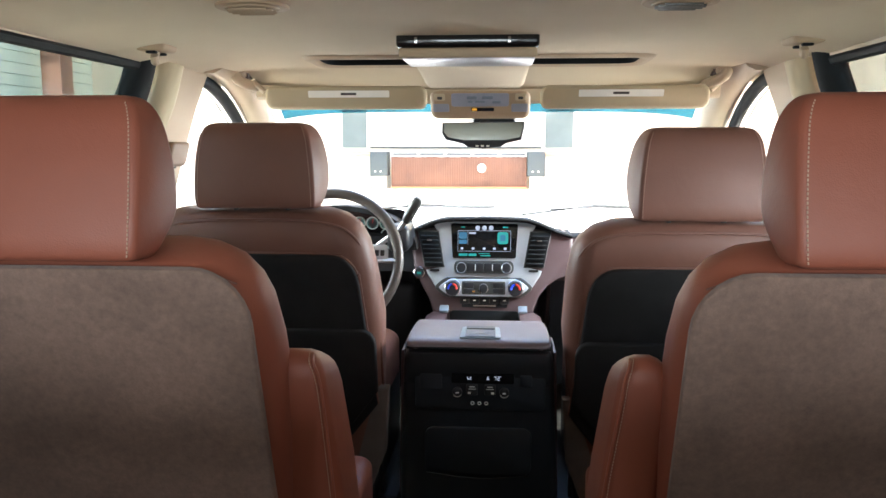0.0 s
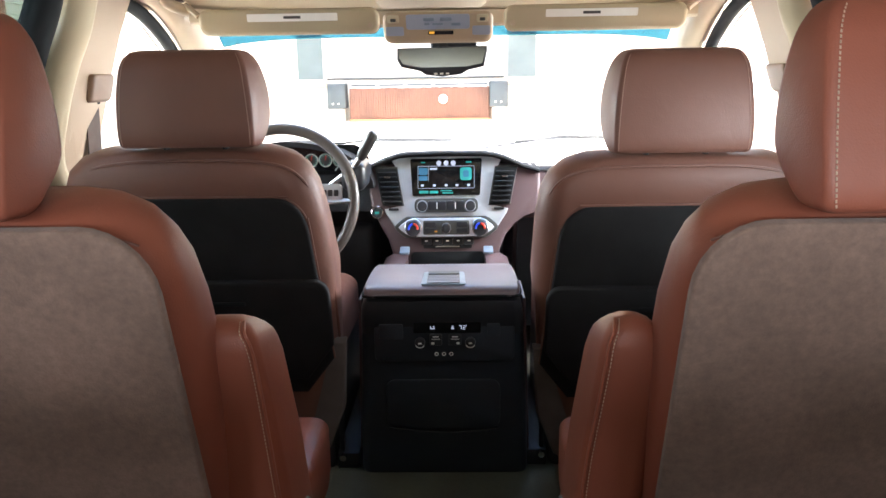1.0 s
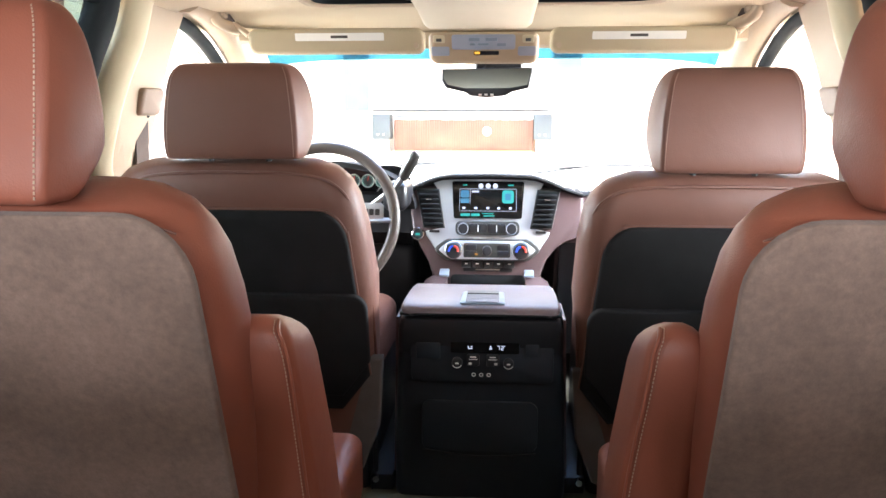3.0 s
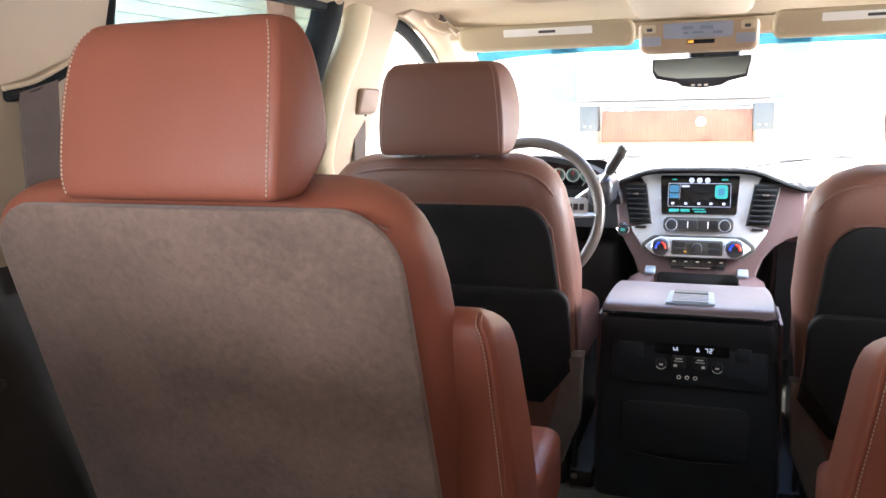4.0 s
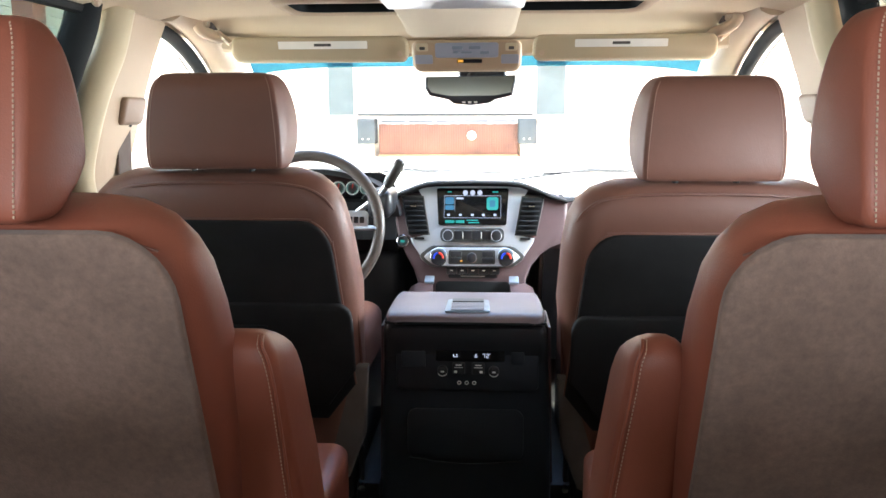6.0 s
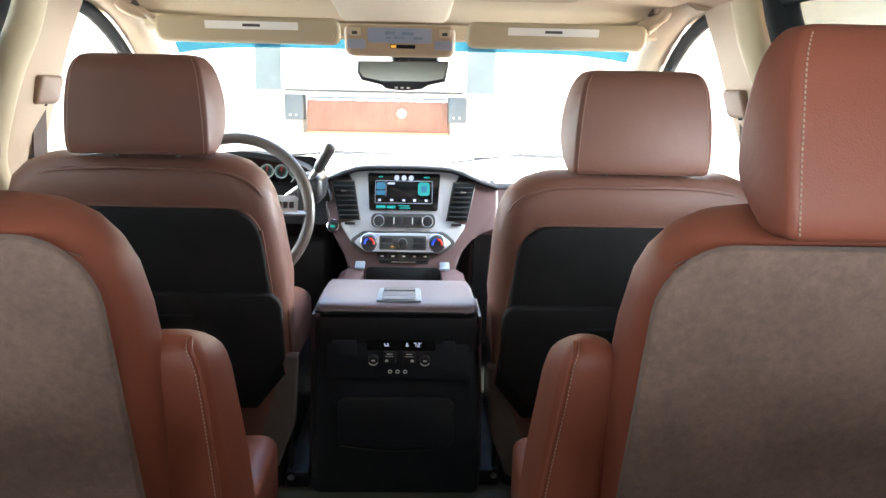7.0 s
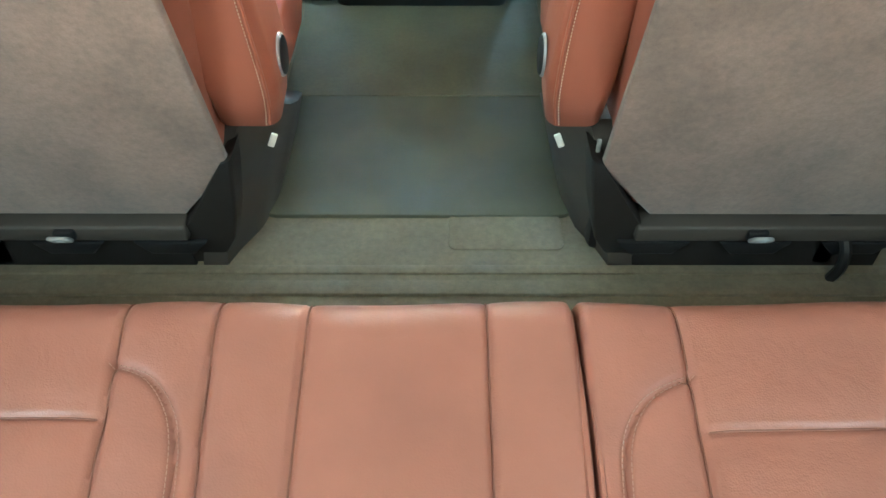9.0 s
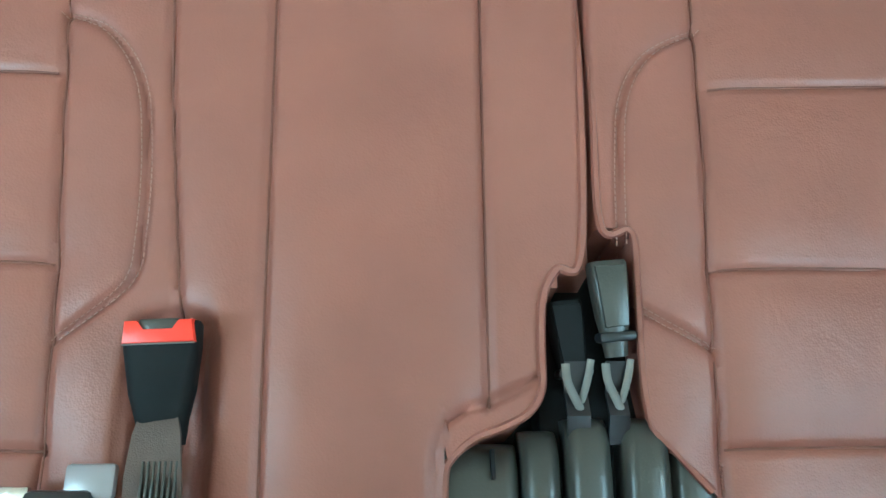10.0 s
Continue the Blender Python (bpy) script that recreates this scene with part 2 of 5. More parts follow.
def slab(outline, depth, place, r=0.0, seg=2, holes=()):
    """An outline (u, v) given thickness along w; place maps (u, v, w) to the world. r rounds the front rim."""
    steps = [(0.0, 0.0), (depth - r, 0.0)] + [(depth - r + r * math.sin(radians(90 * k / seg)), r * (1 - math.cos(radians(90 * k / seg)))) for k in range(1, seg + 1)] if r else [(0.0, 0.0), (depth, 0.0)]
    cu = sum(p[0] for p in outline) / len(outline)
    cv = sum(p[1] for p in outline) / len(outline)
    wide = max(abs(p[0] - cu) for p in outline)
    high = max(abs(p[1] - cv) for p in outline)
    rings = []
    for w, inset in steps:
        su, sv = 1 - inset / max(wide, 1e-6), 1 - inset / max(high, 1e-6)
        rings.append([place(cu + (u - cu) * su, cv + (v - cv) * sv, w) for u, v in outline])
    return loft(rings)


def tube(path, r, n=8, closed=False, flat=1.0):
    """A rod along a path; r is a number or one for each point; flat squeezes it along its binormal."""
    pts = [Vector(p) for p in path]
    rad = r if isinstance(r, (list, tuple)) else [r] * len(pts)
    rings = []
    side = None
    for k, p in enumerate(pts):
        a = pts[(k - 1) % len(pts)] if closed else pts[max(0, k - 1)]
        b = pts[(k + 1) % len(pts)] if closed else pts[min(len(pts) - 1, k + 1)]
        way = (b - a).normalized()
        if side is None:
            side = way.cross(Vector((0, 0, 1)) if abs(way.z) < 0.9 else Vector((1, 0, 0))).normalized()
        side = (side - way * side.dot(way)).normalized()
        other = way.cross(side)
        rings.append([p + rad[k] * (side * math.cos(2 * math.pi * j / n) + other * flat * math.sin(2 * math.pi * j / n)) for j in range(n)])
    if closed:
        rings.append(rings[0])
        bm = loft(rings, caps=False)
        bmesh.ops.remove_doubles(bm, verts=bm.verts, dist=1e-6)
        return bm
    return loft(rings)


def disc(cx, cy, r, depth, place, n=24, rim=0.0):
    return slab([(cx + r * math.cos(2 * math.pi * k / n), cy + r * math.sin(2 * math.pi * k / n)) for k in range(n)], depth, place, rim)


def join(*bms):
    out = bmesh.new()
    for b in bms:
        me = bpy.data.meshes.new("joined")
        b.to_mesh(me)
        b.free()
        out.from_mesh(me)
        bpy.data.meshes.remove(me)
    return out


def spline(pts, n=8):
    """A smooth line through the points."""
    p = [Vector(q) for q in pts]
    out = []
    for k in range(len(p) - 1):
        a, b, c, d = p[max(0, k - 1)], p[k], p[k + 1], p[min(len(p) - 1, k + 2)]
        for j in range(n):
            t = j / n
            out.append(0.5 * (2 * b + (c - a) * t + (2 * a - 5 * b + 4 * c - d) * t * t + (3 * b - a - 3 * c + d) * t ** 3))
    out.append(p[-1])
    return out


def stitch_line(path, normal, step=0.0044, length=0.0029, r=0.0006):
    """Short threads along a path, lying on a surface with that normal."""
    pts = [Vector(p) for p in path]
    bm = bmesh.new()
    nor = Vector(normal).normalized()
    gone, due = 0.0, 0.0
    for a, b in zip(pts, pts[1:]):
        seg = (b - a).length
        if seg < 1e-7:
            continue
        way = (b - a) / seg
        side = way.cross(nor).normalized() * r
        up = nor * r * 1.2
        while due <= gone + seg:
            c = a + way * (due - gone)
            e = c + way * length
            low = [bm.verts.new(q) for q in (c - side, c + side, e + side, e - side)]
            top = [bm.verts.new(q + up) for q in (c - side * 0.5 + way * 0.0006, c + side * 0.5 + way * 0.0006, e + side * 0.5 - way * 0.0006, e - side * 0.5 - way * 0.0006)]
            bm.faces.new(top)
            for k in range(4):
                bm.faces.new((low[k], low[(k + 1) % 4], top[(k + 1) % 4], top[k]))
            due += step
        gone += seg
    return bm


def flat_xz(y, sign=-1.0):
    """Maps (u, v, w) to a face at depth y that looks towards -y."""
    return lambda u, v, w: Vector((u, y + sign * w, v))


# ---------------------------------------------------------------- the body of the car
def wall_x(side, z):
    """A side wall's distance from the middle at a height: the sides lean in above the sills."""
    inward = 0.020 * min(1.0, max(0.0, (z - 0.6) / 0.3)) if side > 0 else 0.0
    return 0.78 - 0.27 * max(0.0, z - 0.70) - inward


def side_face(side, start=0.0):
    return lambda u, v, w: Vector((side * (wall_x(side, v) + start + w), u, v))


def roof_z(x, y):
    drop = min(1.0, max(0.0, (y - 1.85) / 0.17)) * min(1.0, max(0.0, (0.66 - abs(x + 0.015)) / 0.08))
    return 1.058 - 0.030 * abs(x / 0.70) ** 8 - 0.012 * max(0.0, y - 0.8) - 0.062 * drop * drop * (3 - 2 * drop)


def structure(name, bm, material, label, sharp=40):
    ob = part(name, bm, material, sharp=sharp)
    return tagged(ob, label, kind="structure")


# floor with a carpet and low ridges
structure("floor", join(box(-0.82, 0.82, -0.8, 2.85, -0.06, 0.0), box(-0.82, 0.82, 0.742, 0.768, -0.02, 0.006, 0.0035),
                        box(-0.82, 0.82, 0.783, 0.799, -0.02, 0.004, 0.002)), CARPET, "olive-brown carpeted cabin floor with low moulded ridges")
structure("carpet_panel", slab(rounded(0.236, 0.36, 0.02, 3, 0.005, 1.26), 0.007, lambda u, v, w: Vector((u, v, w)), 0.003), RUBBER, "dark slate floor mat between the second row chairs")
structure("carpet_flap", slab(rounded(0.240, 0.165, 0.012, 3, 0.0, 1.375), 0.003, lambda u, v, w: Vector((u, v, w + 0.006)), 0.001), FLAP, "grey-olive carpet flap laid before the centre console")
structure("carpet_hatch", slab(rounded(0.085, 0.037, 0.012, 3, 0.135, 0.868), 0.003, lambda u, v, w: Vector((u, v, w)), 0.0015), CARPET, "small rectangular carpeted floor hatch")

# outer shell
structure("roof_panel", box(-0.80, 0.80, -0.8, 1.98, 1.105, 1.135, 0.01), PAINT, "white painted steel roof panel over the headliner")
structure("wall_north", box(-0.85, 0.85, 2.78, 2.84, -0.06, 0.52), BLACK, "black firewall below the windscreen")

structure("wall_south", join(box(-0.85, 0.85, -0.86, -0.8, -0.06, 0.58), box(-0.85, 0.85, -0.86, -0.8, 1.0, 1.12), box(-0.85, -0.66, -0.86, -0.8, 0.58, 1.0), box(0.66, 0.85, -0.86, -0.8, 0.58, 1.0)), TRIM, "beige tailgate trim round the rear window")
win = tagged(new("window_8"), "tinted rear window in the tailgate", "window", kind="structure")
pane = part("pane", box(-0.67, 0.67, -0.835, -0.83, 0.57, 1.01), REARGLASS, win)

for side, name in ((-1, "west"), (1, "east")):
    low = [(-0.8, -0.06), (2.85, -0.06), (2.85, 0.60), (1.75, 0.63), (-0.8, 0.63)]
    structure("wall_" + name, slab(low, 0.07, side_face(side)), CHARCOAL, "charcoal lower door and quarter trim panel")
    structure("arch_trim_" + name, slab([(0.50 + 0.128 * math.cos(2 * math.pi * k / 40), 0.355 + 0.128 * math.sin(2 * math.pi * k / 40)) for k in range(40)], 0.014, lambda u, v, w: Vector((side * (0.782 - w), u, v)), 0.006, 3), CHARCOAL, "charcoal rounded storage cover in the quarter panel")
    structure("screw_" + name, slab([(0.677 + 0.007 * math.cos(2 * math.pi * k / 12), 0.49 + 0.007 * math.sin(2 * math.pi * k / 12)) for k in range(12)], 0.006, lambda u, v, w: Vector((side * (0.782 - w), u, v)), 0.002), GREY, "small grey trim fastener")
    post = [(0.0, 0.632), (0.895, 0.632), (0.875, 0.75), (0.868, 0.97), (0.86, 1.03), (0.0, 1.03)]
    structure("trim_" + name, join(slab(post, 0.06, side_face(side, 0.004)),
                                   slab([(-0.8, 0.632), (-0.62, 0.632), (-0.62, 1.03), (-0.8, 1.03)], 0.06, side_face(side, 0.004)),
                                   slab([(-0.8, 1.022), (2.0, 1.020), (2.0, 1.10), (-0.8, 1.10)], 0.05, side_face(side, 0.006))), TRIM, "beige moulded pillar and quarter trim beside the rear seats")
    pillar = [(1.54, 0.60), (1.74, 0.60), (1.735, 0.72), (1.745, 0.86), (1.755, 0.94), (1.785, 1.03), (1.59, 1.03), (1.585, 0.95), (1.55, 0.88), (1.525, 0.81)]
    structure("pillar_" + name, slab(pillar, 0.07, side_face(side, -0.012), 0.015, 3), TRIM, "beige plastic door pillar trim behind the front seat")
    edge = spline([(side * (wall_x(side, z) - 0.006), y, z) for y, z in ((1.556, 1.03), (1.552, 0.95), (1.524, 0.88), (1.508, 0.80), (1.515, 0.70), (1.54, 0.62))], 6)
    structure("seal_" + name, tube(edge, 0.034, 12), CREAM, "cream rounded door seal along the pillar")
    # windscreen pillar and its black door frame
    line = [(1.74, 1.014), (1.80, 1.010), (1.89, 0.996), (2.01, 0.964), (2.15, 0.912), (2.30, 0.838), (2.50, 0.735), (2.80, 0.580)]
    structure("corner_trim_" + name, tube(spline([(side * (wall_x(side, z) - 0.036 - 0.02 * (y - 1.78)), y, z + 0.050) for y, z in line], 5), 0.044, 14), TRIM, "beige windscreen pillar trim")
    structure("corner_frame_" + name, tube(spline([(side * (wall_x(side, z) + 0.006), y, z) for y, z in line], 5), 0.016, 10), SEAL, "black rubber front door frame")
    # windows
    opening = [(0.885, 0.632), (1.51, 0.632), (1.50, 1.03), (0.872, 1.03)]
    win = tagged(new("window_" + ("1" if side < 0 else "2")), "green-tinted rear door window with a black rubber seal", "window", kind="structure")
    pane = part("pane", slab(opening, 0.005, side_face(side, 0.035)), DARKER, win)
    pane.visible_shadow = False
    part("window_frame", tube(spline([(side * (wall_x(side, z) + 0.018), y, z) for y, z in ((1.46, 0.63), (1.435, 0.80), (1.448, 0.90), (1.466, 0.955), (1.474, 0.99), (1.474, 1.04))], 6), 0.032, 12), SEAL, win, "thick black rubber edge")
    part("window_frame", tube([(side * (wall_x(side, z) + 0.015), y, z) for y, z in ((1.49, 1.016), (0.86, 1.016), (0.86, 0.63))], 0.013, 8), SEAL, win, "slim black rubber edge")
    win = tagged(new("window_" + ("3" if side < 0 else "4")), "clear front door window beside the front seat", "window", kind="structure")
    pane = part("pane", slab([(1.72, 0.60), (2.76, 0.60), (2.30, 0.838), (2.15, 0.912), (2.01, 0.964), (1.89, 0.996), (1.74, 1.014)], 0.005, side_face(side, 0.035)), CLEAR, win)
    pane.visible_shadow = False
    win = tagged(new("window_" + ("5" if side < 0 else "6")), "tinted quarter window beside the third row", "window", kind="structure")
    part("pane", slab([(-0.63, 0.62), (0.03, 0.62), (0.03, 1.03), (-0.63, 1.03)], 0.005, side_face(side, 0.035)), TINTED, win)


def screen_face(u, v, w):
    """Windscreen: u across, v 0 at the header to 1 at the cowl, w outwards."""
    bow = 0.05 * (1 - (u / 0.72) ** 2)
    return Vector((u * (0.92 + 0.10 * v), 1.985 + 0.80 * v + bow + 0.4 * w, 0.985 - 0.40 * v + 0.9 * w))


def screen_sheet(u0, u1, v0, v1, w, thick, dip=0.0):
    def edge(u):
        return v1 - dip * (1 - abs(u / u1) ** 6)
    cols = [u0 + (u1 - u0) * k / 24 for k in range(25)]
    rings = []
    for u in cols:
        e = edge(u)
        rings.append([screen_face(u, v0, w), screen_face(u, (v0 + e) / 2, w), screen_face(u, e, w), screen_face(u, e, w + thick), screen_face(u, (v0 + e) / 2, w + thick), screen_face(u, v0, w + thick)])
    return loft(rings)


win = tagged(new("window_7"), "clear windscreen with a blue shade band along its top", "window", kind="structure")
pane = part("pane", screen_sheet(-0.74, 0.74, -0.02, 1.16, 0.0, 0.005), CLEAR, win)
pane.visible_shadow = False
pane = part("shade_band", screen_sheet(-0.62, 0.62, 0.0, 0.140, -0.008, 0.004, 0.047), BAND, win, "translucent blue band")
pane.visible_shadow = False

# headliner, with the sunroof's opening cut through it
HOLE = (-0.38, 0.36, 1.64, 1.80)
bm = bmesh.new()
xs = sorted({*[-0.72 + 1.44 * k / 40 for k in range(41)], HOLE[0], HOLE[1]})
ys = sorted({*[-0.8 + 2.8 * k / 70 for k in range(71)], HOLE[2], HOLE[3]})
grid = [[bm.verts.new((x, y, roof_z(x, y))) for x in xs] for y in ys]
for a, (y0, y1) in enumerate(zip(ys, ys[1:])):
    for b, (x0, x1) in enumerate(zip(xs, xs[1:])):
        if not (HOLE[0] <= (x0 + x1) / 2 <= HOLE[1] and HOLE[2] <= (y0 + y1) / 2 <= HOLE[3]):
            bm.faces.new((grid[a][b], grid[a + 1][b], grid[a + 1][b + 1], grid[a][b + 1]))
bmesh.ops.recalc_face_normals(bm, faces=bm.faces)
low = min(v.co.z for v in bm.verts)
bmesh.ops.solidify(bm, geom=bm.faces[:], thickness=0.012)
if min(v.co.z for v in bm.verts) < low - 0.005:
    bmesh.ops.translate(bm, verts=bm.verts[:], vec=(0, 0, 0.012))
structure("ceiling", bm, LINER, "beige cloth headliner curving down to the windscreen", 50)

# sunroof tray
roof = thing("sunroof", "closed sunroof with a black shade and a pale rim", "sunroof", at=Matrix.Translation((-0.01, 1.72, 1.07)))
part("shade", box(HOLE[0] - 0.01, HOLE[1] + 0.01, HOLE[2] - 0.01, HOLE[3] + 0.01, 1.088, 1.096), GLOSS, roof, "black glass shade")
cx, cy, hw, hl = -0.01, 1.72, 0.37, 0.08
rim = [[Vector((u, v, roof_z(u, v) + dz)) for u, v in rounded(hw + g, hl + g, 0.04, 5, cx, cy)] for g, dz in ((0.028, -0.001), (0.022, -0.007), (0.006, -0.008), (-0.002, -0.004))]
part("rim", loft(rim, caps=False), TRIM, roof, "pale beige moulded rim")

well = [[Vector((u, v, roof_z(u, v) + dz)) for u, v in rounded(hw + g, hl + g, 0.04, 5, cx, cy)] for g, dz in ((-0.002, -0.003), (-0.003, 0.006), (0.004, 0.045))]
part("well", loft(well, caps=False), SEAL, roof, "black rubber well")

# rear seat entertainment unit under the roof
unit = thing("overhead_screen", "folded overhead screen in a beige housing under the headliner", "overhead screen", at=Matrix.Translation((-0.02, 1.40, 1.05)))
part("housing", box(-0.146, 0.108, 1.332, 1.50, 1.0105, 1.030, 0.005, 3), PEWTER, unit, "grey underside panel")
part("screen", box(-0.153, 0.114, 1.325, 1.58, 1.031, 1.062, 0.006), GLOSS, unit, "folded glossy black screen")
part("band", box(-0.148, 0.110, 1.327, 1.336, 1.0115, 1.0295, 0.003), TAN, unit, "tan band")
part("spine", loft([[Vector((-0.018 + u, y, z + v)) for u, v in ((-w, 0.05), (-w, 0.010), (-w + 0.012, 0.0), (w - 0.012, 0.0), (w, 0.010), (w, 0.05))] for y, z, w in ((1.488, 1.012, 0.124), (1.60, 1.006, 0.122), (1.70, 0.994, 0.119), (1.752, 0.984, 0.117))]), LINER, unit, "beige spine running to the overhead console")
for x in (-0.118, 0.055):
    # small chrome pins added to give the screen's edge its glints
    part("glint", box(x, x + 0.006, 1.321, 1.326, 1.036, 1.048, 0.001), CHROME, unit, "small chrome pin for a glint")

# roof air outlets
for side in (-1, 1):
    x, y = side * 0.312 - 0.0145, 1.015
    z = roof_z(x, y)
    vent = thing("air_vent", "round beige air outlet in the headliner", "air vent", "roof air outlets", at=Matrix.Translation((x, y, z)))
    down = lambda u, v, w: Vector((u, v, z - w))
    part("bezel", disc(x, y, 0.054, 0.004, down, 32, 0.002), TAN, vent)
    part("ball", disc(x, y, 0.041, 0.005, lambda u, v, w: Vector((u, v, z - 0.002 - w)), 28, 0.003), TAN, vent)
    for k in range(5):
        v = y - 0.024 + 0.012 * k
        half = math.sqrt(0.036 ** 2 - (v - y) ** 2)
        part("louver", box(x - half, x + half, v - 0.002, v + 0.002, z - 0.010, z - 0.006, 0.001), GREY if side > 0 else TAN, vent)

# grab handles beside the front seats and coat hooks by the second row
for side in (-1, 1):
    x = side * 0.605 - 0.018
    handle = thing("grab_handle", "beige folding grab handle on the roof rail", "grab handle", "roof grab handles", at=Matrix.Translation((x, 1.93, 1.0)))
    z = roof_z(x, 1.90) + 0.004
    part("grip", tube(spline([(x + side * 0.012, 1.845, z + 0.004), (x + side * 0.004, 1.850, z - 0.016), (x - side * 0.012, 1.875, z - 0.027), (x - side * 0.020, 1.92, z - 0.031), (x - side * 0.018, 1.955, z - 0.031), (x - side * 0.004, 1.968, z - 0.020)], 6), 0.0135, 10), TRIM, handle)
    for y in (1.862, 1.962):
        part("socket", box(x - 0.013, x + 0.013, y - 0.010, y + 0.010, z - 0.010 if y < 1.9 else z - 0.026, z + 0.02, 0.004), TRIM, handle)
    # dark webbing colour stands in for the shade inside the recess
    part("recess", box(x - 0.016, x + 0.016, 1.870, 1.952, z - 0.012, z + 0.01, 0.003), WEB, handle, "hinge recess with its shade put into the colour")
    x, y = side * 0.615 - 0.015, 1.37
    z = roof_z(x, y)
    hook = thing("coat_hook", "small beige coat hook on the roof rail", "coat hook", "coat hooks", at=Matrix.Translation((x, y, z)))
    part("base", box(x - 0.03, x + 0.03, y - 0.035, y + 0.035, z - 0.008, z + 0.02, 0.008, 3), TAN, hook)
    part("hook", tube(spline([(x, y, z - 0.004), (x, y - 0.008, z - 0.024), (x - side * 0.006, y - 0.022, z - 0.028), (x - side * 0.008, y - 0.03, z - 0.018)], 5), 0.008, 8), TRIM, hook)
    # black blocks stand in for the shadows in the hook's recess
    for dy in (-0.022, 0.022):
        part("recess", box(x - 0.010, x + 0.010, y + dy - 0.006, y + dy + 0.006, z - 0.013, z - 0.008, 0.002), SEAL, hook, "black block for a recess's shadow")

# sun visors
for side in (-1, 1):
    x0, x1 = sorted((side * 0.145, side * 0.565))
    visor = thing("sun_visor", "beige cloth sun visor with a white label", "sun visor", "sun visors", at=Matrix.Translation((side * 0.355, 1.9, 1.0)))
    lean = lambda u, v, w: Vector((u, 1.885 + (1.0 - v) * 0.30 - w, v))
    part("panel", slab(rounded(0.21, 0.029, 0.02, 5, side * 0.355, 0.969), 0.022, lean, 0.009, 3), VISOR, visor)
    part("label", slab(rounded(0.105, 0.0085, 0.002, 2, side * 0.345, 0.978), 0.002, lambda u, v, w: lean(u, v, w + 0.0225)), PALE, visor, "white warning label")
    for k in (-1, 0, 1):
        part("print", slab(rounded(0.009, 0.003, 0.001, 2, side * 0.345 + k * 0.011, 0.978), 0.001, lambda u, v, w: lean(u, v, w + 0.025)), GREY, visor, "grey printed mark")
    part("pivot", tube([(side * 0.568, 1.885, 0.985), (side * 0.60, 1.89, 1.012)], 0.007, 8), TRIM, visor)
    part("clip", disc(side * 0.165, 0.958, 0.006, 0.008, lambda u, v, w: lean(u, v, w + 0.02), 12), TRIM, visor)

# padded header along the top of the windscreen
structure("header_trim", loft([[Vector((x, y - 0.05 * (abs(x) / 0.62) ** 4, z + 0.012 * (abs(x) / 0.62) ** 3)) for y, z in ((1.955, 0.995), (1.958, 0.964), (1.966, 0.957), (1.976, 0.958), (1.99, 0.972), (1.99, 0.995))] for x in [-0.60 + 1.20 * k / 24 for k in range(25)]]), LINER, "beige padded header above the windscreen")

# overhead console and mirror
top = thing("overhead_console", "tan overhead console with blue-grey switch panel and map lamps", "overhead console", at=Matrix.Translation((-0.006, 1.86, 1.0)))
def lean(u, v, w):
    """On the console's sloping face: u across, v height, w outwards."""
    v = 0.947 + (v - 0.965) * 0.80
    return Vector((u, 1.80 + (1.0 - v) * 0.75 - w, v))


part("housing", slab(rounded(0.122, 0.040, 0.018, 5, -0.006, 0.965), 0.05, lean, 0.012, 3), TAN, top)
part("panel", slab(rounded(0.070, 0.019, 0.006, 4, -0.006, 0.978), 0.003, lambda u, v, w: lean(u, v, w + 0.0505), 0.001), PANEL, top, "blue-grey switch panel")
for s in (-1, 1):
    part("map_lamp", slab(rounded(0.013, 0.010, 0.004, 3, -0.006 + s * 0.098, 0.986), 0.003, lambda u, v, w: lean(u, v, w + 0.0505), 0.001), CREAM, top, "cream lamp lens")
    part("lamp_switch", slab(rounded(0.006, 0.004, 0.002, 3, -0.006 + s * 0.098, 0.983), 0.002, lambda u, v, w: lean(u, v, w + 0.0537)), GREY, top)
    part("side_key", slab(rounded(0.020, 0.012, 0.004, 3, -0.006 + s * 0.096, 0.955), 0.003, lambda u, v, w: lean(u, v, w + 0.0505), 0.001), PANEL, top)
for u, v, a, b in ((-0.026, 0.984, 0.012, 0.0045), (0.012, 0.984, 0.013, 0.0045), (-0.006, 0.972, 0.012, 0.003), (0.034, 0.971, 0.010, 0.004), (-0.030, 0.972, 0.006, 0.003)):
    part("button", slab(rounded(a, b, 0.0015, 2, u, v), 0.003, lambda u, v, w: lean(u, v, w + 0.0536), 0.001), SWITCH, top)
part("strip", slab(rounded(0.028, 0.005, 0.002, 3, 0.0, 0.950), 0.003, lambda u, v, w: lean(u, v, w + 0.0505)), GLOSS, top, "dark readout strip")
part("pilot_lamp", slab(rounded(0.006, 0.003, 0.001, 2, -0.020, 0.950), 0.002, lambda u, v, w: lean(u, v, w + 0.0536)), AMBER, top, "amber pilot lamp")

mirror = thing("rearview_mirror", "black rearview mirror on a stalk below the header", "mirror", at=Matrix.Translation((0, 1.93, 0.9)))
shape = [(u, v - 0.006) for u, v in ((-0.107, 0.912), (0.107, 0.916), (0.108, 0.905), (0.100, 0.868), (0.060, 0.859), (0.045, 0.850), (0.0, 0.845), (-0.040, 0.849), (-0.052, 0.858), (-0.098, 0.868), (-0.108, 0.885))]
tilt = lambda u, v, w: Vector((u, 1.935 - w - 0.03 * (0.88 - v) + 0.06 * u, v))
part("shell", slab(shape, 0.03, tilt, 0.006, 3), SATIN, mirror)
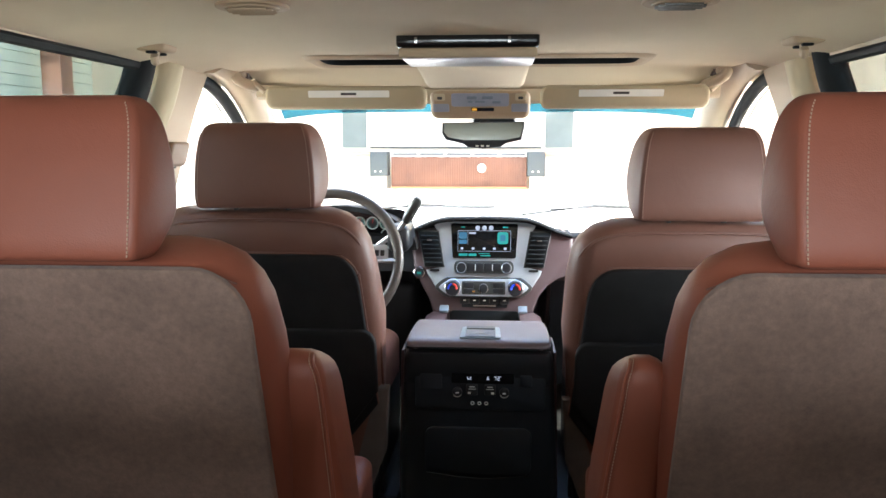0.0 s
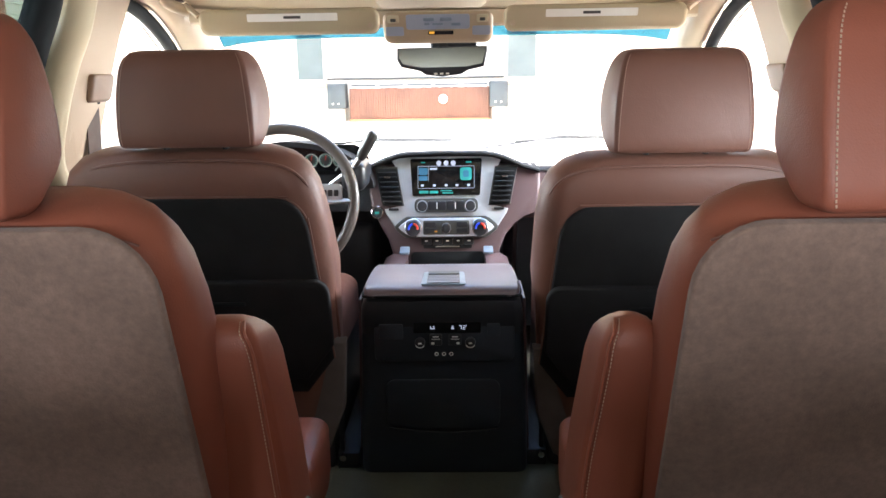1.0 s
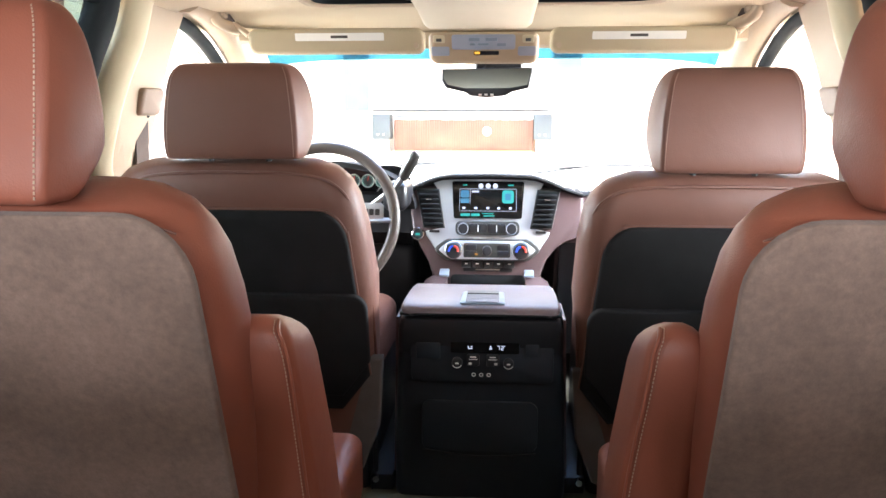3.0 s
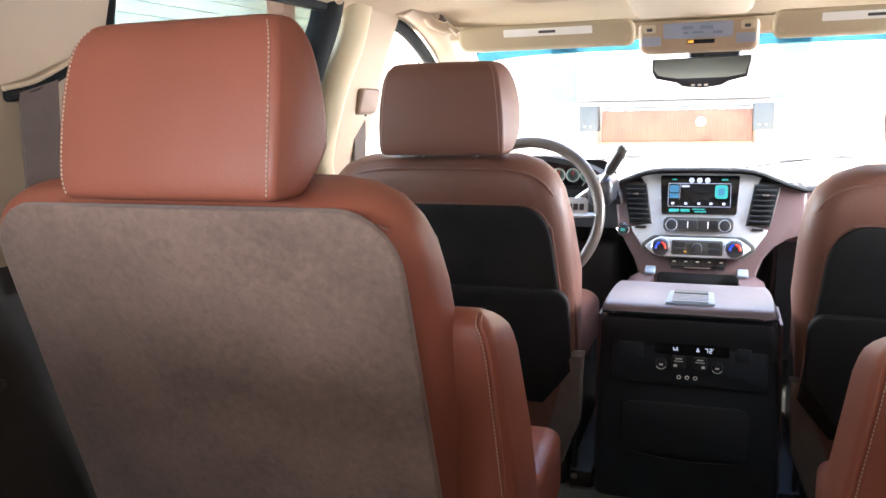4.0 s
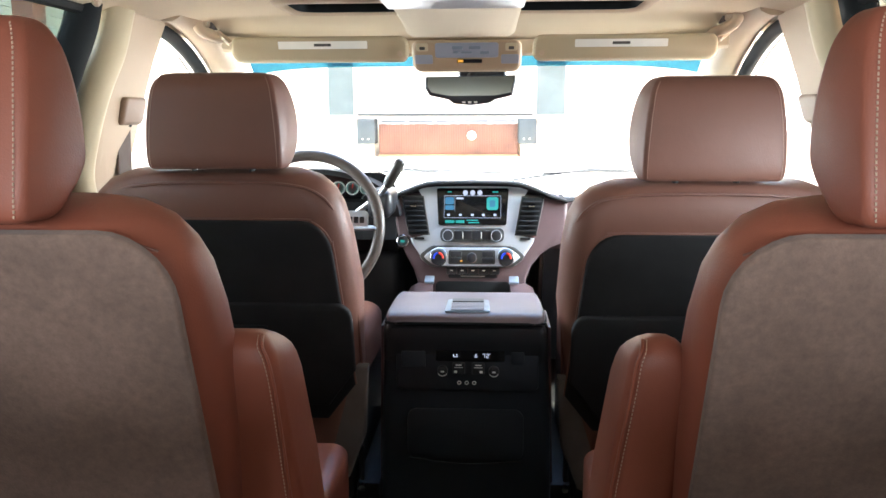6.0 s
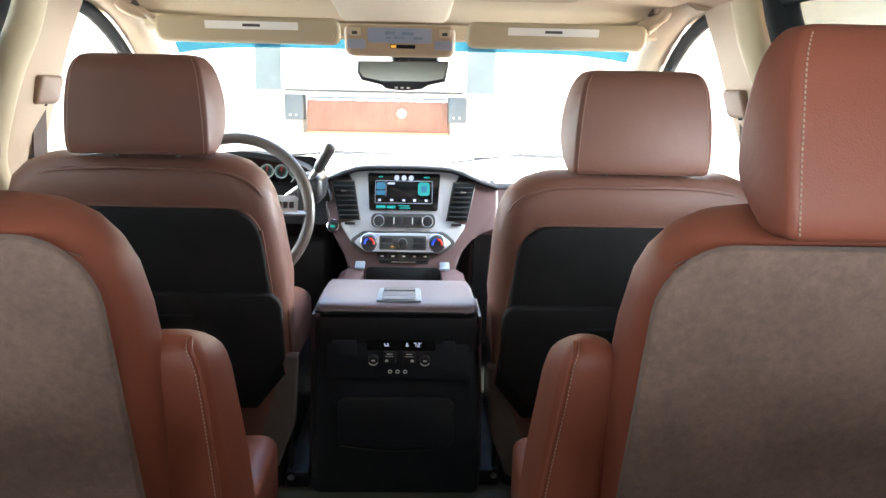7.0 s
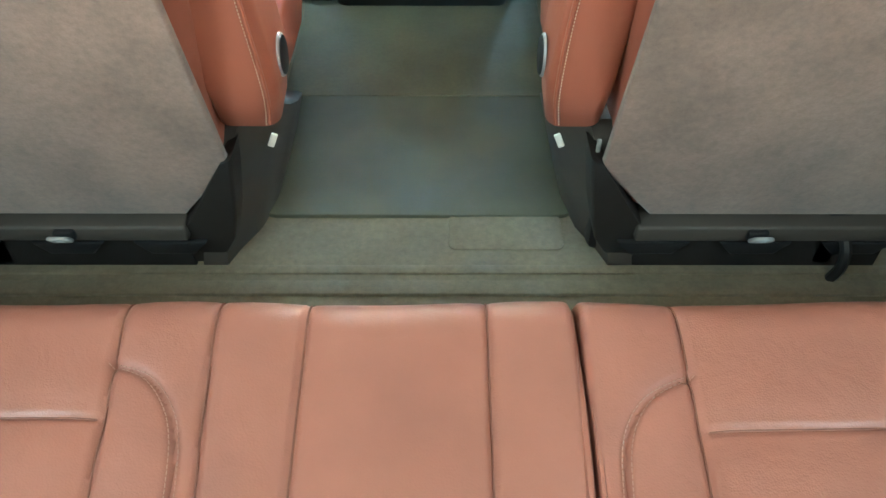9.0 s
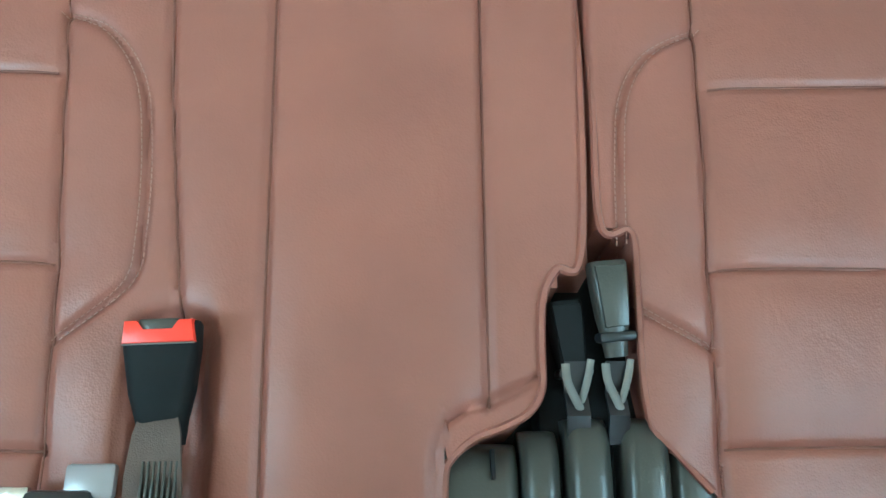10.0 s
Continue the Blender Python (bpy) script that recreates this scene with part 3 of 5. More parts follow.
part("glass", slab([(u * 0.95, 0.877 + (v - 0.877) * 0.80 + 0.004) for u, v in shape if v > 0.846], 0.002, lambda u, v, w: tilt(u, v, w + 0.0302)), MIRROR, mirror, "silvered mirror glass")
for k in (-1, 0, 1):
    part("button", slab(rounded(0.004, 0.0022, 0.001, 2, -0.002 + 0.014 * k, 0.846), 0.002, lambda u, v, w: tilt(u, v, w + 0.030)), PALE, mirror)
part("stalk", tube([(0.0, 1.945, 0.90), (0.01, 1.97, 0.93), (0.02, 2.0, 0.965)], 0.014, 10), SATIN, mirror)
part("sensor_housing", box(-0.03, 0.085, 1.945, 2.005, 0.905, 0.935, 0.01, 3), SATIN, mirror)

# belts on the pillars
for side in (-1, 1):
    x = side * (wall_x(side, 0.80) - 0.028)
    belt = thing("seat_belt", "grey front seat belt hanging from its pillar guide", "seat belt", "pillar seat belts", at=Matrix.Translation((x, 1.70, 0.62)))
    wall_at = lambda d: (lambda u, v, w: Vector((side * (wall_x(side, v) + 0.008 - w - d), u, v)))
    part("guide", slab(rounded(0.050, 0.029, 0.010, 4, 1.667, 0.827), 0.030, wall_at(0.012), 0.008, 3), GUIDE, belt, "brown-beige height guide")
    part("slide", slab(rounded(0.044, 0.120, 0.012, 4, 1.580, 0.733), 0.014, wall_at(0.012), 0.005, 3), TRIM, belt, "beige slide cover")
    part("joint", tube([(side * (wall_x(side, 0.858) - 0.006), y, 0.858 + 0.02 * (y - 1.6)) for y in (1.515, 1.60, 1.715)], 0.0022, 6), SEAL, belt, "dark trim joint")
    part("anchor", slab(rounded(0.034, 0.006, 0.003, 3, 1.655, 0.799), 0.012, wall_at(0.018), 0.002), SEAL, belt, "dark belt slot")
    part("webbing", slab([(1.627, 0.80), (1.688, 0.80), (1.712, 0.58), (1.652, 0.58)], 0.003, lambda u, v, w: Vector((side * (wall_x(side, v) - 0.014 - 0.04 * (0.80 - v) - w), u, v))), WEB, belt)
    x = side * (wall_x(side, 0.8) - 0.006)
    belt = thing("seat_belt", "grey second row seat belt leaving a slot in the quarter trim", "seat belt", "quarter seat belts", at=Matrix.Translation((x, 0.77, 0.62)))
    part("slot", tube(spline([(side * (wall_x(side, 0.85) - 0.002), 0.698, 0.838), (side * (wall_x(side, 0.85) - 0.006), 0.738, 0.847), (side * (wall_x(side, 0.86) - 0.004), 0.793, 0.872)], 5), 0.007, 8), SEAL, belt, "dark slot edge")
    part("slot_lip", tube(spline([(side * (wall_x(side, 0.86) - 0.002), 0.693, 0.847), (side * (wall_x(side, 0.86) - 0.006), 0.738, 0.857), (side * (wall_x(side, 0.87) - 0.004), 0.795, 0.882)], 5), 0.0035, 8), TRIM, belt)
    part("webbing", slab([(0.710, 0.842), (0.766, 0.858), (0.775, 0.60), (0.722, 0.60)], 0.003, lambda u, v, w: Vector((side * (wall_x(side, v) - 0.010 - 0.05 * (0.85 - v) - w), u, v))), WEB, belt)


# ---------------------------------------------------------------- seats
def ring_at(w0, w1, y0, y1, rr, rf, z, n=4, bow=0.0):
    """A level outline from w0 to w1 and y0 to y1: rear corners rounded by rr, front ones by rf; bow swells the sides."""
    out = []
    for sx, sy, a0, r in ((1, 1, 0, rf), (-1, 1, 90, rf), (-1, -1, 180, rr), (1, -1, 270, rr)):
        cx = (w1 - r) if sx > 0 else (w0 + r)
        cy = (y1 - r) if sy > 0 else (y0 + r)
        for k in range(n + 1):
            a = radians(a0 + 90 * k / n)
            out.append(Vector((cx + r * math.cos(a), cy + r * math.sin(a), z)))
    mid = (w0 + w1) / 2
    for p in out:
        share = (p.y - y0) / max(1e-6, y1 - y0)
        p.x += bow * math.sin(math.pi * min(1, max(0, share))) * (1 if p.x > mid else -1)
    return out


def headrest(parent, cx, y0, z0, height=0.168, half=0.120, depth=0.115, taper=0.0, skin=LEATHER, thread=THREAD, lean=0.05, swell=0.017, wedge=0.0):
    """A padded headrest with a flat back panel, seamed and stitched to rounded sides."""
    rows = [(0.0, 0.94, 0.010), (0.005, 0.98, 0.004), (0.018, 0.995, 0.0), (0.035, 1.0, -0.002), (0.06, 1.0, -0.003), (0.10, 0.988, -0.003), (0.135, 0.962, 0.0), (0.150, 0.93, 0.004), (0.160, 0.885, 0.010), (0.166, 0.82, 0.018), (0.169, 0.70, 0.032)]
    rings, seams = [], {-1: [], 1: []}
    for h, share, back in spline(rows, 4):
        w = half * share * (1 - taper * h / 0.168)
        y = y0 + back + lean * h
        d = depth - 2 * back * 0.9 - 0.040 * max(0.0, 1 - h / 0.055) ** 2 - wedge * max(0.0, (h - 0.045) / 0.125)
        z = z0 + h * height / 0.168
        puff = swell * math.sin(math.pi * min(1, h / 0.185 + 0.05)) + 0.002
        rings.append(ring_at(cx - w, cx + w, y, y + max(0.03, d), min(0.007, w * 0.3), min(0.045, d * 0.45, w * 0.5), z, 8, puff))
        for s in (-1, 1):
            seams[s].append(Vector((cx + s * (w - 0.003), y + 0.001, z)))
    pad = part("headrest", loft(rings), skin, parent)
    for s in (-1, 1):
        path = seams[s]
        part("stitching", stitch_line([p + Vector((-s * 0.0030, -0.0018, 0)) for p in path[4:-8]], (0, -1, 0), r=0.0008 if skin is LEATHER else 0.0005), thread, pad, "sewn stitching")
    return pad


def chamfered(w0, w1, s0, s1, r_top, cut_u, cut_s, n=7):
    """Back panel outline: round upper corners, cut lower corners."""
    out = [(w0, s0 + cut_s), (w0 + cut_u, s0), (w1 - cut_u, s0), (w1, s0 + cut_s)]
    for k in range(n + 1):
        a = radians(90 * k / n)
        out.append((w1 - r_top + r_top * math.cos(a), s1 - r_top * 1.15 + r_top * 1.15 * math.sin(a)))
    for k in range(n + 1):
        a = radians(90 + 90 * k / n)
        out.append((w0 + r_top + r_top * math.cos(a), s1 - r_top * 1.15 + r_top * 1.15 * math.sin(a)))
    return out


def second_row(side, xc=0.437, dx=0.0):
    """A captain's chair seen from behind, with its armrest folded up on the inner side."""
    seat = thing("captain_chair", "saddle-brown leather captain's chair with a taupe felt back and raised armrest", "car seat", "second row chairs", at=Matrix.Translation((side * xc, 0.95, 0.0)))

    def at(i, s, n):
        return Vector((side * (xc - i), 0.80 - 0.305 * s + 0.952 * n, 0.10 + 0.952 * s + 0.305 * n))

    rows = [(0.0, 0.20, 0.10), (0.05, 0.225, 0.13), (0.20, 0.243, 0.14), (0.40, 0.247, 0.135), (0.53, 0.246, 0.125), (0.580, 0.242, 0.118), (0.608, 0.234, 0.112), (0.628, 0.221, 0.104), (0.641, 0.202, 0.092), (0.649, 0.174, 0.078), (0.652, 0.13, 0.055)]
    rings = []
    lean = 0.007 if side < 0 else 0.001
    for s, w, d in rows:
        back = 0.012 + max(0.0, (s - 0.60)) ** 2 * 6
        rings.append([at(u, s, v) for u, v in rounded(w - 0.010 + lean + 0.012 * (1 - s / 0.67), d / 2, 0.05, 6, -0.022 + lean - 0.012 * (1 - s / 0.67), back + d / 2)])
    shell = part("backrest", loft(rings), LEATHER, seat)
    felt = [(u - (0.030 * (1 - v / 0.65) if u < 0 else 0.0), v) for u, v in chamfered(-0.244, 0.220 if side < 0 else 0.215, 0.0, 0.657, 0.058, 0.085, 0.115)]
    part("back_panel", slab(felt, 0.009, lambda u, v, w: at(u, v, 0.009 - w), 0.004, 3), FELT, seat, "taupe felt carpet panel")
    # rounded outer shoulder of the backrest, above the felt
    crest = spline([(-0.284, 0.598, 0.014), (-0.281, 0.616, 0.022), (-0.274, 0.630, 0.028), (-0.258, 0.642, 0.033), (-0.236, 0.651, 0.036), (-0.200, 0.656, 0.037), (-0.120, 0.657, 0.037)], 4)
    part("shoulder", loft([[at(u, top - 0.060 + a, 0.062 + b) for a, b in rounded(0.060, deep, min(0.030, deep * 0.8), 5)] for u, top, deep in crest]), LEATHER, shell)
    headrest(seat, side * xc - 0.005, 0.582, 0.735, lean=0.21, swell=0.013, wedge=0.045)
    tip = 0.2065 if side < 0 else 0.2005
    corner = spline([at(tip - 0.017, 0.6425, 0.014), at(tip - 0.008, 0.639, 0.0135), at(tip, 0.634, 0.016)], 5)
    part("corner_seam", tube(corner, 0.0011, 6), SEWN, shell, "dark corner seam")
    for s in (-1, 1):
        part("headrest_post", tube([(side * xc + s * 0.05, 0.645, 0.68), (side * xc + s * 0.05, 0.645, 0.745)], 0.006, 8), CHROME, seat)
    # seat cushion beyond the backrest
    cush = [(0.86, 0.205, 0.12), (0.88, 0.225, 0.19), (0.95, 0.243, 0.226), (1.10, 0.256, 0.242), (1.22, 0.262, 0.244), (1.28, 0.252, 0.238), (1.30, 0.225, 0.21)]
    part("cushion", loft([[Vector((side * xc + u, y, 0.13 + (v + 0.075) * (z - 0.13) / 0.15)) for u, v in rounded(w, 0.075, 0.028, 6)] for y, z, w in cush]), LEATHER, seat)
    # armrest, folded up
    def arm(i, s, n):
        return Vector((side * (0.222 + dx - i + (0.050 if side < 0 else 0.030) * s), 0.767 - 0.127 * s + 0.99 * n, 0.262 + 1.04 * s + 0.127 * n - 0.40 * n * max(0.0, (s - 0.24) / 0.1)))

    rings = []
    for s, a0, a1, n0, n1 in ((0.0, 0.012, 0.068, 0.012, 0.080), (0.006, 0.009, 0.074, 0.004, 0.092), (0.06, 0.004, 0.083, 0.0, 0.105), (0.16, 0.001, 0.080, 0.0, 0.110), (0.27, -0.002, 0.074, 0.0, 0.110), (0.298, -0.001, 0.072, 0.001, 0.107), (0.314, 0.002, 0.070, 0.005, 0.101), (0.325, 0.007, 0.065, 0.011, 0.094), (0.333, 0.014, 0.058, 0.020, 0.085), (0.338, 0.024, 0.048, 0.032, 0.073)):
        a0 -= 0.008 if side < 0 else 0.0
        a1 -= 0.036 * s if side > 0 else 0.006 * s
        rings.append([arm(u, s, v) for u, v in rounded((a1 - a0) / 2, (n1 - n0) / 2, 0.018, 5, (a0 + a1) / 2, (n0 + n1) / 2)])
    rest = part("armrest", loft(rings), LEATHER, seat, sharp=70)
    seam = [arm(a, s, -0.001) for s, a in ((0.014, 0.061), (0.06, 0.067), (0.16, 0.066), (0.27, 0.064 if side < 0 else 0.055), (0.305, 0.061 if side < 0 else 0.052), (0.320, 0.057 if side < 0 else 0.049))]
    seam.append(arm(0.053 if side < 0 else 0.045, 0.331, 0.02))
    part("stitching", stitch_line([p + Vector((0, -0.002, 0)) for p in spline(seam, 6)], (0, -1, 0.1)), THREAD, rest, "cream stitching")
    part("piping", tube([p + Vector((-side * 0.004, -0.0005, 0)) for p in spline(seam, 6)], 0.0022, 6), LEATHER, rest)
    inner = lambda u, v, w: arm(0.0815 + w, v, u)
    part("pivot_ring", disc(0.055, 0.066, 0.0242, 0.003, inner, 28, 0.002), PEWTER, rest, "thin chrome ring")
    part("pivot_cap", disc(0.055, 0.066, 0.0220, 0.0045, inner, 28, 0.002), BLACK, rest, "dark pivot cap")
    # base, side shield and lower bar
    rings = []
    for y, low, high, top in ((0.800, 0.262, 0.206, 0.258), (0.835, 0.248, 0.186, 0.256), (0.880, 0.224, 0.172, 0.236), (0.940, 0.210, 0.168, 0.190), (1.030, 0.206, 0.176, 0.130), (1.120, 0.206, 0.186, 0.080)):
        inner = [(low + 0.004, 0.0), (low - 0.2 * (low - high), 0.3 * top), (low - 0.6 * (low - high), 0.7 * top), (high + 0.003, 0.95 * top), (high + 0.012, top)]
        rings.append([Vector((side * (u + dx), y, z)) for u, z in inner + [(u + 0.034, z) for u, z in inner[::-1]]])
    # one plastic with the corner cover; lit and shaded faces differ by colour
    part("side_shield", loft(rings), SHIELD, seat, "plastic side shield, lit face put into a lighter colour")
    gus = [(0.210, 0.232), (0.220, 0.17), (0.230, 0.11), (0.242, 0.060), (0.258, 0.030), (0.278, 0.006), (0.290, 0.0), (0.345, 0.0), (0.360, 0.012), (0.366, 0.045), (0.318, 0.084), (0.298, 0.098), (0.272, 0.140), (0.250, 0.180), (0.224, 0.224)]
    part("corner_cover", slab(gus, 0.055, lambda u, v, w: Vector((side * (u + dx * 0.6), 0.850 - w - 0.22 * (v - 0.05), v)), 0.008, 3), COVER_SHADED, seat, "plastic corner cover, shaded face put into a darker colour")
    part("lower_bar", box(min(side * 0.30, side * 0.66), max(side * 0.30, side * 0.66), 0.778, 0.835, 0.070, 0.097, 0.005, 3), SHIELD, seat, "dark taupe lower rail")
    # black sheet stands in for the shade under the chair, with some plastic
    kick = [(0.31, 0.0), (0.66, 0.0), (0.66, 0.0655), (0.31, 0.0655)]
    part("under_rail_sheet", slab(kick, 0.012, lambda u, v, w: Vector((side * u, 0.812 - w, v)), 0.003), CLOTH, seat, "black sheet for the plastic and shaded void under the rail")
    for k in range(3):
        x = side * (0.33 + 0.14 * k)
        part("bracket", slab([(-0.05, 0.062), (0.05, 0.062), (0.030, 0.038), (-0.030, 0.038)], 0.03, lambda u, v, w: Vector((x + u, 0.815 - w, v)), 0.004), BLACK, seat)
    part("leg", box(min(side * 0.56, side * 0.60), max(side * 0.56, side * 0.60), 0.80, 1.30, 0.0, 0.10, 0.008), BLACK, seat)
    part("leg", box(min(side * 0.25, side * 0.33), max(side * 0.25, side * 0.33), 0.83, 1.28, 0.0, 0.16, 0.012), BLACK, seat)
    hook = tube(spline([(side * 0.588, 0.80, 0.075), (side * 0.590, 0.775, 0.060), (side * 0.592, 0.770, 0.030), (side * 0.586, 0.772, 0.004)], 5), 0.008, 8)
    part("release_lever", hook, BLACK, seat, "black release lever")
    loop = [Vector((side * 0.462 + u, 0.762 - 0.8 * v, 0.090 + v)) for u, v in rounded(0.0125, 0.0080, 0.004, 4)]
    part("anchor_loop", tube(loop, 0.0028, 8, True), SILVER, seat, "bright steel anchor loop")
    part("loop_mount", box(side * 0.462 - 0.014, side * 0.462 + 0.014, 0.770, 0.782, 0.078, 0.094, 0.003), BLACK, seat)
    tag = lambda x, y, z: box(-0.0045, 0.0045, -0.002, 0.002, -0.011, 0.011, 0.0015, 2, Matrix.Translation((side * x, y, z)) @ pose(0, 0, 0, 0, -side * 22, 0))
    part("tag", tag(0.180 + dx, 0.846, 0.190), PALE, seat, "small white tag")
    if dx:
        part("tag", box(-0.0025, 0.0025, -0.002, 0.002, -0.009, 0.009, 0.001, 2, Matrix.Translation((0.222, 0.752, 0.255))), SLING, seat, "small pale tag")
    return seat


second_row(-1)
second_row(1, 0.449, 0.013)


def front_seat(side, y0, dz, name_label, drop=0.0, tall=0.172, xc=0.446, slim=0.0):
    """A front bucket seat seen from behind: leather shell, black back panel with a pocket, felt skirt."""
    seat = thing("bucket_seat", name_label, "car seat", "front seats", at=Matrix.Translation((side * xc, y0 + 0.35, 0.0)))

    def at(i, s, n):
        return Vector((side * (xc - i), y0 + 0.128 - 0.20 * s + 0.98 * n, 0.085 + dz + 0.98 * s + 0.20 * n))

    rows = [(0.0, 0.20, 0.10), (0.06, 0.22, 0.13), (0.2, 0.255, 0.15), (0.38, 0.273, 0.15), (0.50, 0.269, 0.135), (0.56, 0.261, 0.125), (0.592, 0.248, 0.115), (0.613, 0.225, 0.10), (0.626, 0.193, 0.08), (0.633, 0.14, 0.05)]
    rings = []
    for s, w, d in rows:
        back = 0.012 + max(0.0, (s - 0.575)) ** 2 * 7
        cut = slim * min(1.0, max(0.0, (s - 0.15) / 0.40))
        rings.append([at(u, s, v) for u, v in rounded(w - 0.006 - cut / 2, d / 2, 0.055, 6, -0.014 - cut / 2, back + d / 2)])
    shell = part("backrest", loft(rings), FRONT_LEATHER, seat)
    panel = [(u * (1.0 + 0.16 * max(0.0, 0.50 - v) / 0.35), v) for u, v in chamfered(-0.222, 0.208 - slim * 0.35, 0.125, 0.552 - drop, 0.060, 0.055, 0.075)]
    part("back_panel", slab(panel, 0.02, lambda u, v, w: at(u, v, 0.012 - w + 0.012 * (u / 0.2) ** 2), 0.008, 3), CLOTH, seat, "black cloth back panel")
    part("pocket", slab(chamfered(-0.214, 0.230, 0.165, 0.385, 0.03, 0.055, 0.075), 0.014, lambda u, v, w: at(u, v, -0.006 - w + 0.010 * (u / 0.2) ** 2), 0.006, 3), CLOTH, seat, "black map pocket")
    part("pull_slot", box(-0.05, 0.05, -0.002, 0.002, -0.004, 0.004, 0.0015, 2, Matrix.Translation(at(0.02, 0.345, -0.022))), SEAL, seat)
    rim = [at(u, v, 0.002 + 0.012 * (u / 0.2) ** 2) for u, v in panel[3:21]]
    part("piping", tube(spline(rim, 2), 0.003, 6), FRONT_LEATHER, shell)
    yoke = [at(u - (slim * min(1.0, max(0.0, (s - 0.15) / 0.40)) if u > 0.1 else 0.0), s, n) for u, s, n in ((-0.235, 0.50, 0.045), (-0.21, 0.592, 0.024), (-0.14, 0.616, 0.022), (0.0, 0.620, 0.022), (0.14, 0.616, 0.022), (0.205, 0.595, 0.024), (0.232, 0.53, 0.04), (0.243, 0.36, 0.05), (0.236, 0.15, 0.05))]
    part("shoulder_piping", tube(spline(yoke, 8), 0.003, 6), FRONT_LEATHER, shell)
    skirt = [(-0.200, 0.0), (-0.15, -0.02), (0.15, -0.02), (0.200, 0.0), (0.238, 0.10), (0.250, 0.26), (-0.250, 0.26), (-0.238, 0.10)]
    part("skirt", slab(skirt, 0.02, lambda u, v, w: at(u, v - 0.03, 0.018 - w + 0.02 * (u / 0.2) ** 2), 0.006, 3), PILE, seat, "dark taupe felt skirt")
    headrest(seat, side * (xc + 0.006), y0, 0.722 + dz, height=tall, half=0.124, depth=0.12, taper=0.07, skin=FRONT_LEATHER, thread=FADED)
    for s in (-1, 1):
        x = side * (xc + 0.006) + s * 0.055
        part("headrest_post", tube([(x, y0 + 0.055, 0.65 + dz), (x, y0 + 0.055, 0.74 + dz)], 0.006, 8), SATIN, seat)
    yc = y0 + 0.16
    cush = [(yc, 0.26, 0.15), (yc + 0.03, 0.30, 0.200), (yc + 0.2, 0.322, 0.210), (yc + 0.42, 0.336, 0.212), (yc + 0.49, 0.325, 0.205), (yc + 0.52, 0.29, 0.19)]
    part("cushion", loft([[Vector((side * xc + u, y, 0.18 + (v + 0.10) * (z - 0.18) / 0.20)) for u, v in rounded(w, 0.10, 0.05, 6)] for y, z, w in cush]), FRONT_LEATHER, seat)
    part("base", box(side * xc - 0.212, side * xc + 0.212, yc + 0.0, yc + 0.46, 0.0, 0.24, 0.02), BLACK, seat)
    for s in (-1, 1):
        x = side * xc + s * 0.225
        # inner rail widened in black to stand in for shade beside the console
        reach = x + s * (0.036 if s * side < 0 else 0.013)
        part("rail", box(min(x - s * 0.013, reach), max(x - s * 0.013, reach), y0 + 0.165, y0 + 0.62, 0.0, 0.042, 0.006), BLACK, seat)
        part("bolt", tube([(x, y0 + 0.155, 0.034), (x, y0 + 0.17, 0.034)], 0.0075, 8), CHROME, seat, "bright rail bolt")
        part("bracket", box(x - 0.005, x + 0.005, y0 + 0.158, y0 + 0.17, 0.05, 0.13, 0.003), BLACK, seat)
    part("notch", box(-0.004, 0.004, -0.004, 0.004, -0.007, 0.007, 0.002, 2, Matrix.Translation(at(0.238 - slim, 0.53, 0.065))), SEAL, seat, "small black release button")
    return seat


front_seat(-1, 1.392, 0.0, "dark brown leather driver's seat with a black cloth back panel", slim=0.026)
front_seat(1, 1.405, -0.022, "dark brown leather passenger seat with a black cloth back panel", 0.004, 0.184, 0.435)


# ---------------------------------------------------------------- third row bench
def near(px, py, path):
    """The distance from a point to a line through points, on the cushion's plan."""
    best = 9.0
    for (ax, ay), (bx, by) in zip(path, path[1:]):
        dx, dy = bx - ax, by - ay
        t = max(0.0, min(1.0, ((px - ax) * dx + (py - ay) * dy) / (dx * dx + dy * dy + 1e-12)))
        best = min(best, math.hypot(px - ax - t * dx, py - ay - t * dy))
    return best


def plan(points, n=6):
    return [(p.x, p.y) for p in spline([(x, y, 0) for x, y in points], n)]


def plane_z(y):
    return 0.308 - 0.17 * (0.475 - y)


FRONT = 0.492
SEAMS_WIDE = [[(-0.077, 0.50), (-0.077, 0.02)], [(0.078, 0.50), (0.079, 0.125)], [(-0.155, 0.50), (-0.150, 0.35), (-0.136, 0.19), (-0.135, 0.10)],
              [(-0.236, 0.50), (-0.229, 0.36), (-0.222, 0.18), (-0.221, 0.02)], [(-0.70, 0.366), (-0.235, 0.367)], [(-0.70, 0.226), (-0.226, 0.226)], [(-0.70, 0.10), (-0.220, 0.10)]]
CURVE_WIDE = plan([(-0.232, 0.414), (-0.198, 0.398), (-0.173, 0.362), (-0.165, 0.31), (-0.165, 0.245), (-0.173, 0.210), (-0.219, 0.174)])
LIPS_WIDE = [plan([(-0.172, 0.07), (-0.167, 0.165), (-0.152, 0.187), (-0.137, 0.190), (-0.121, 0.186), (-0.109, 0.165), (-0.113, 0.06)]), plan([(0.040, 0.06), (0.041, 0.09), (0.046, 0.109), (0.060, 0.121), (0.085, 0.130), (0.118, 0.146)])]
SEAMS_NARROW = [[(0.242, 0.50), (0.243, 0.36), (0.238, 0.20), (0.236, 0.02)], [(0.25, 0.356), (0.72, 0.362)], [(0.24, 0.218), (0.72, 0.222)], [(0.24, 0.095), (0.72, 0.098)]]
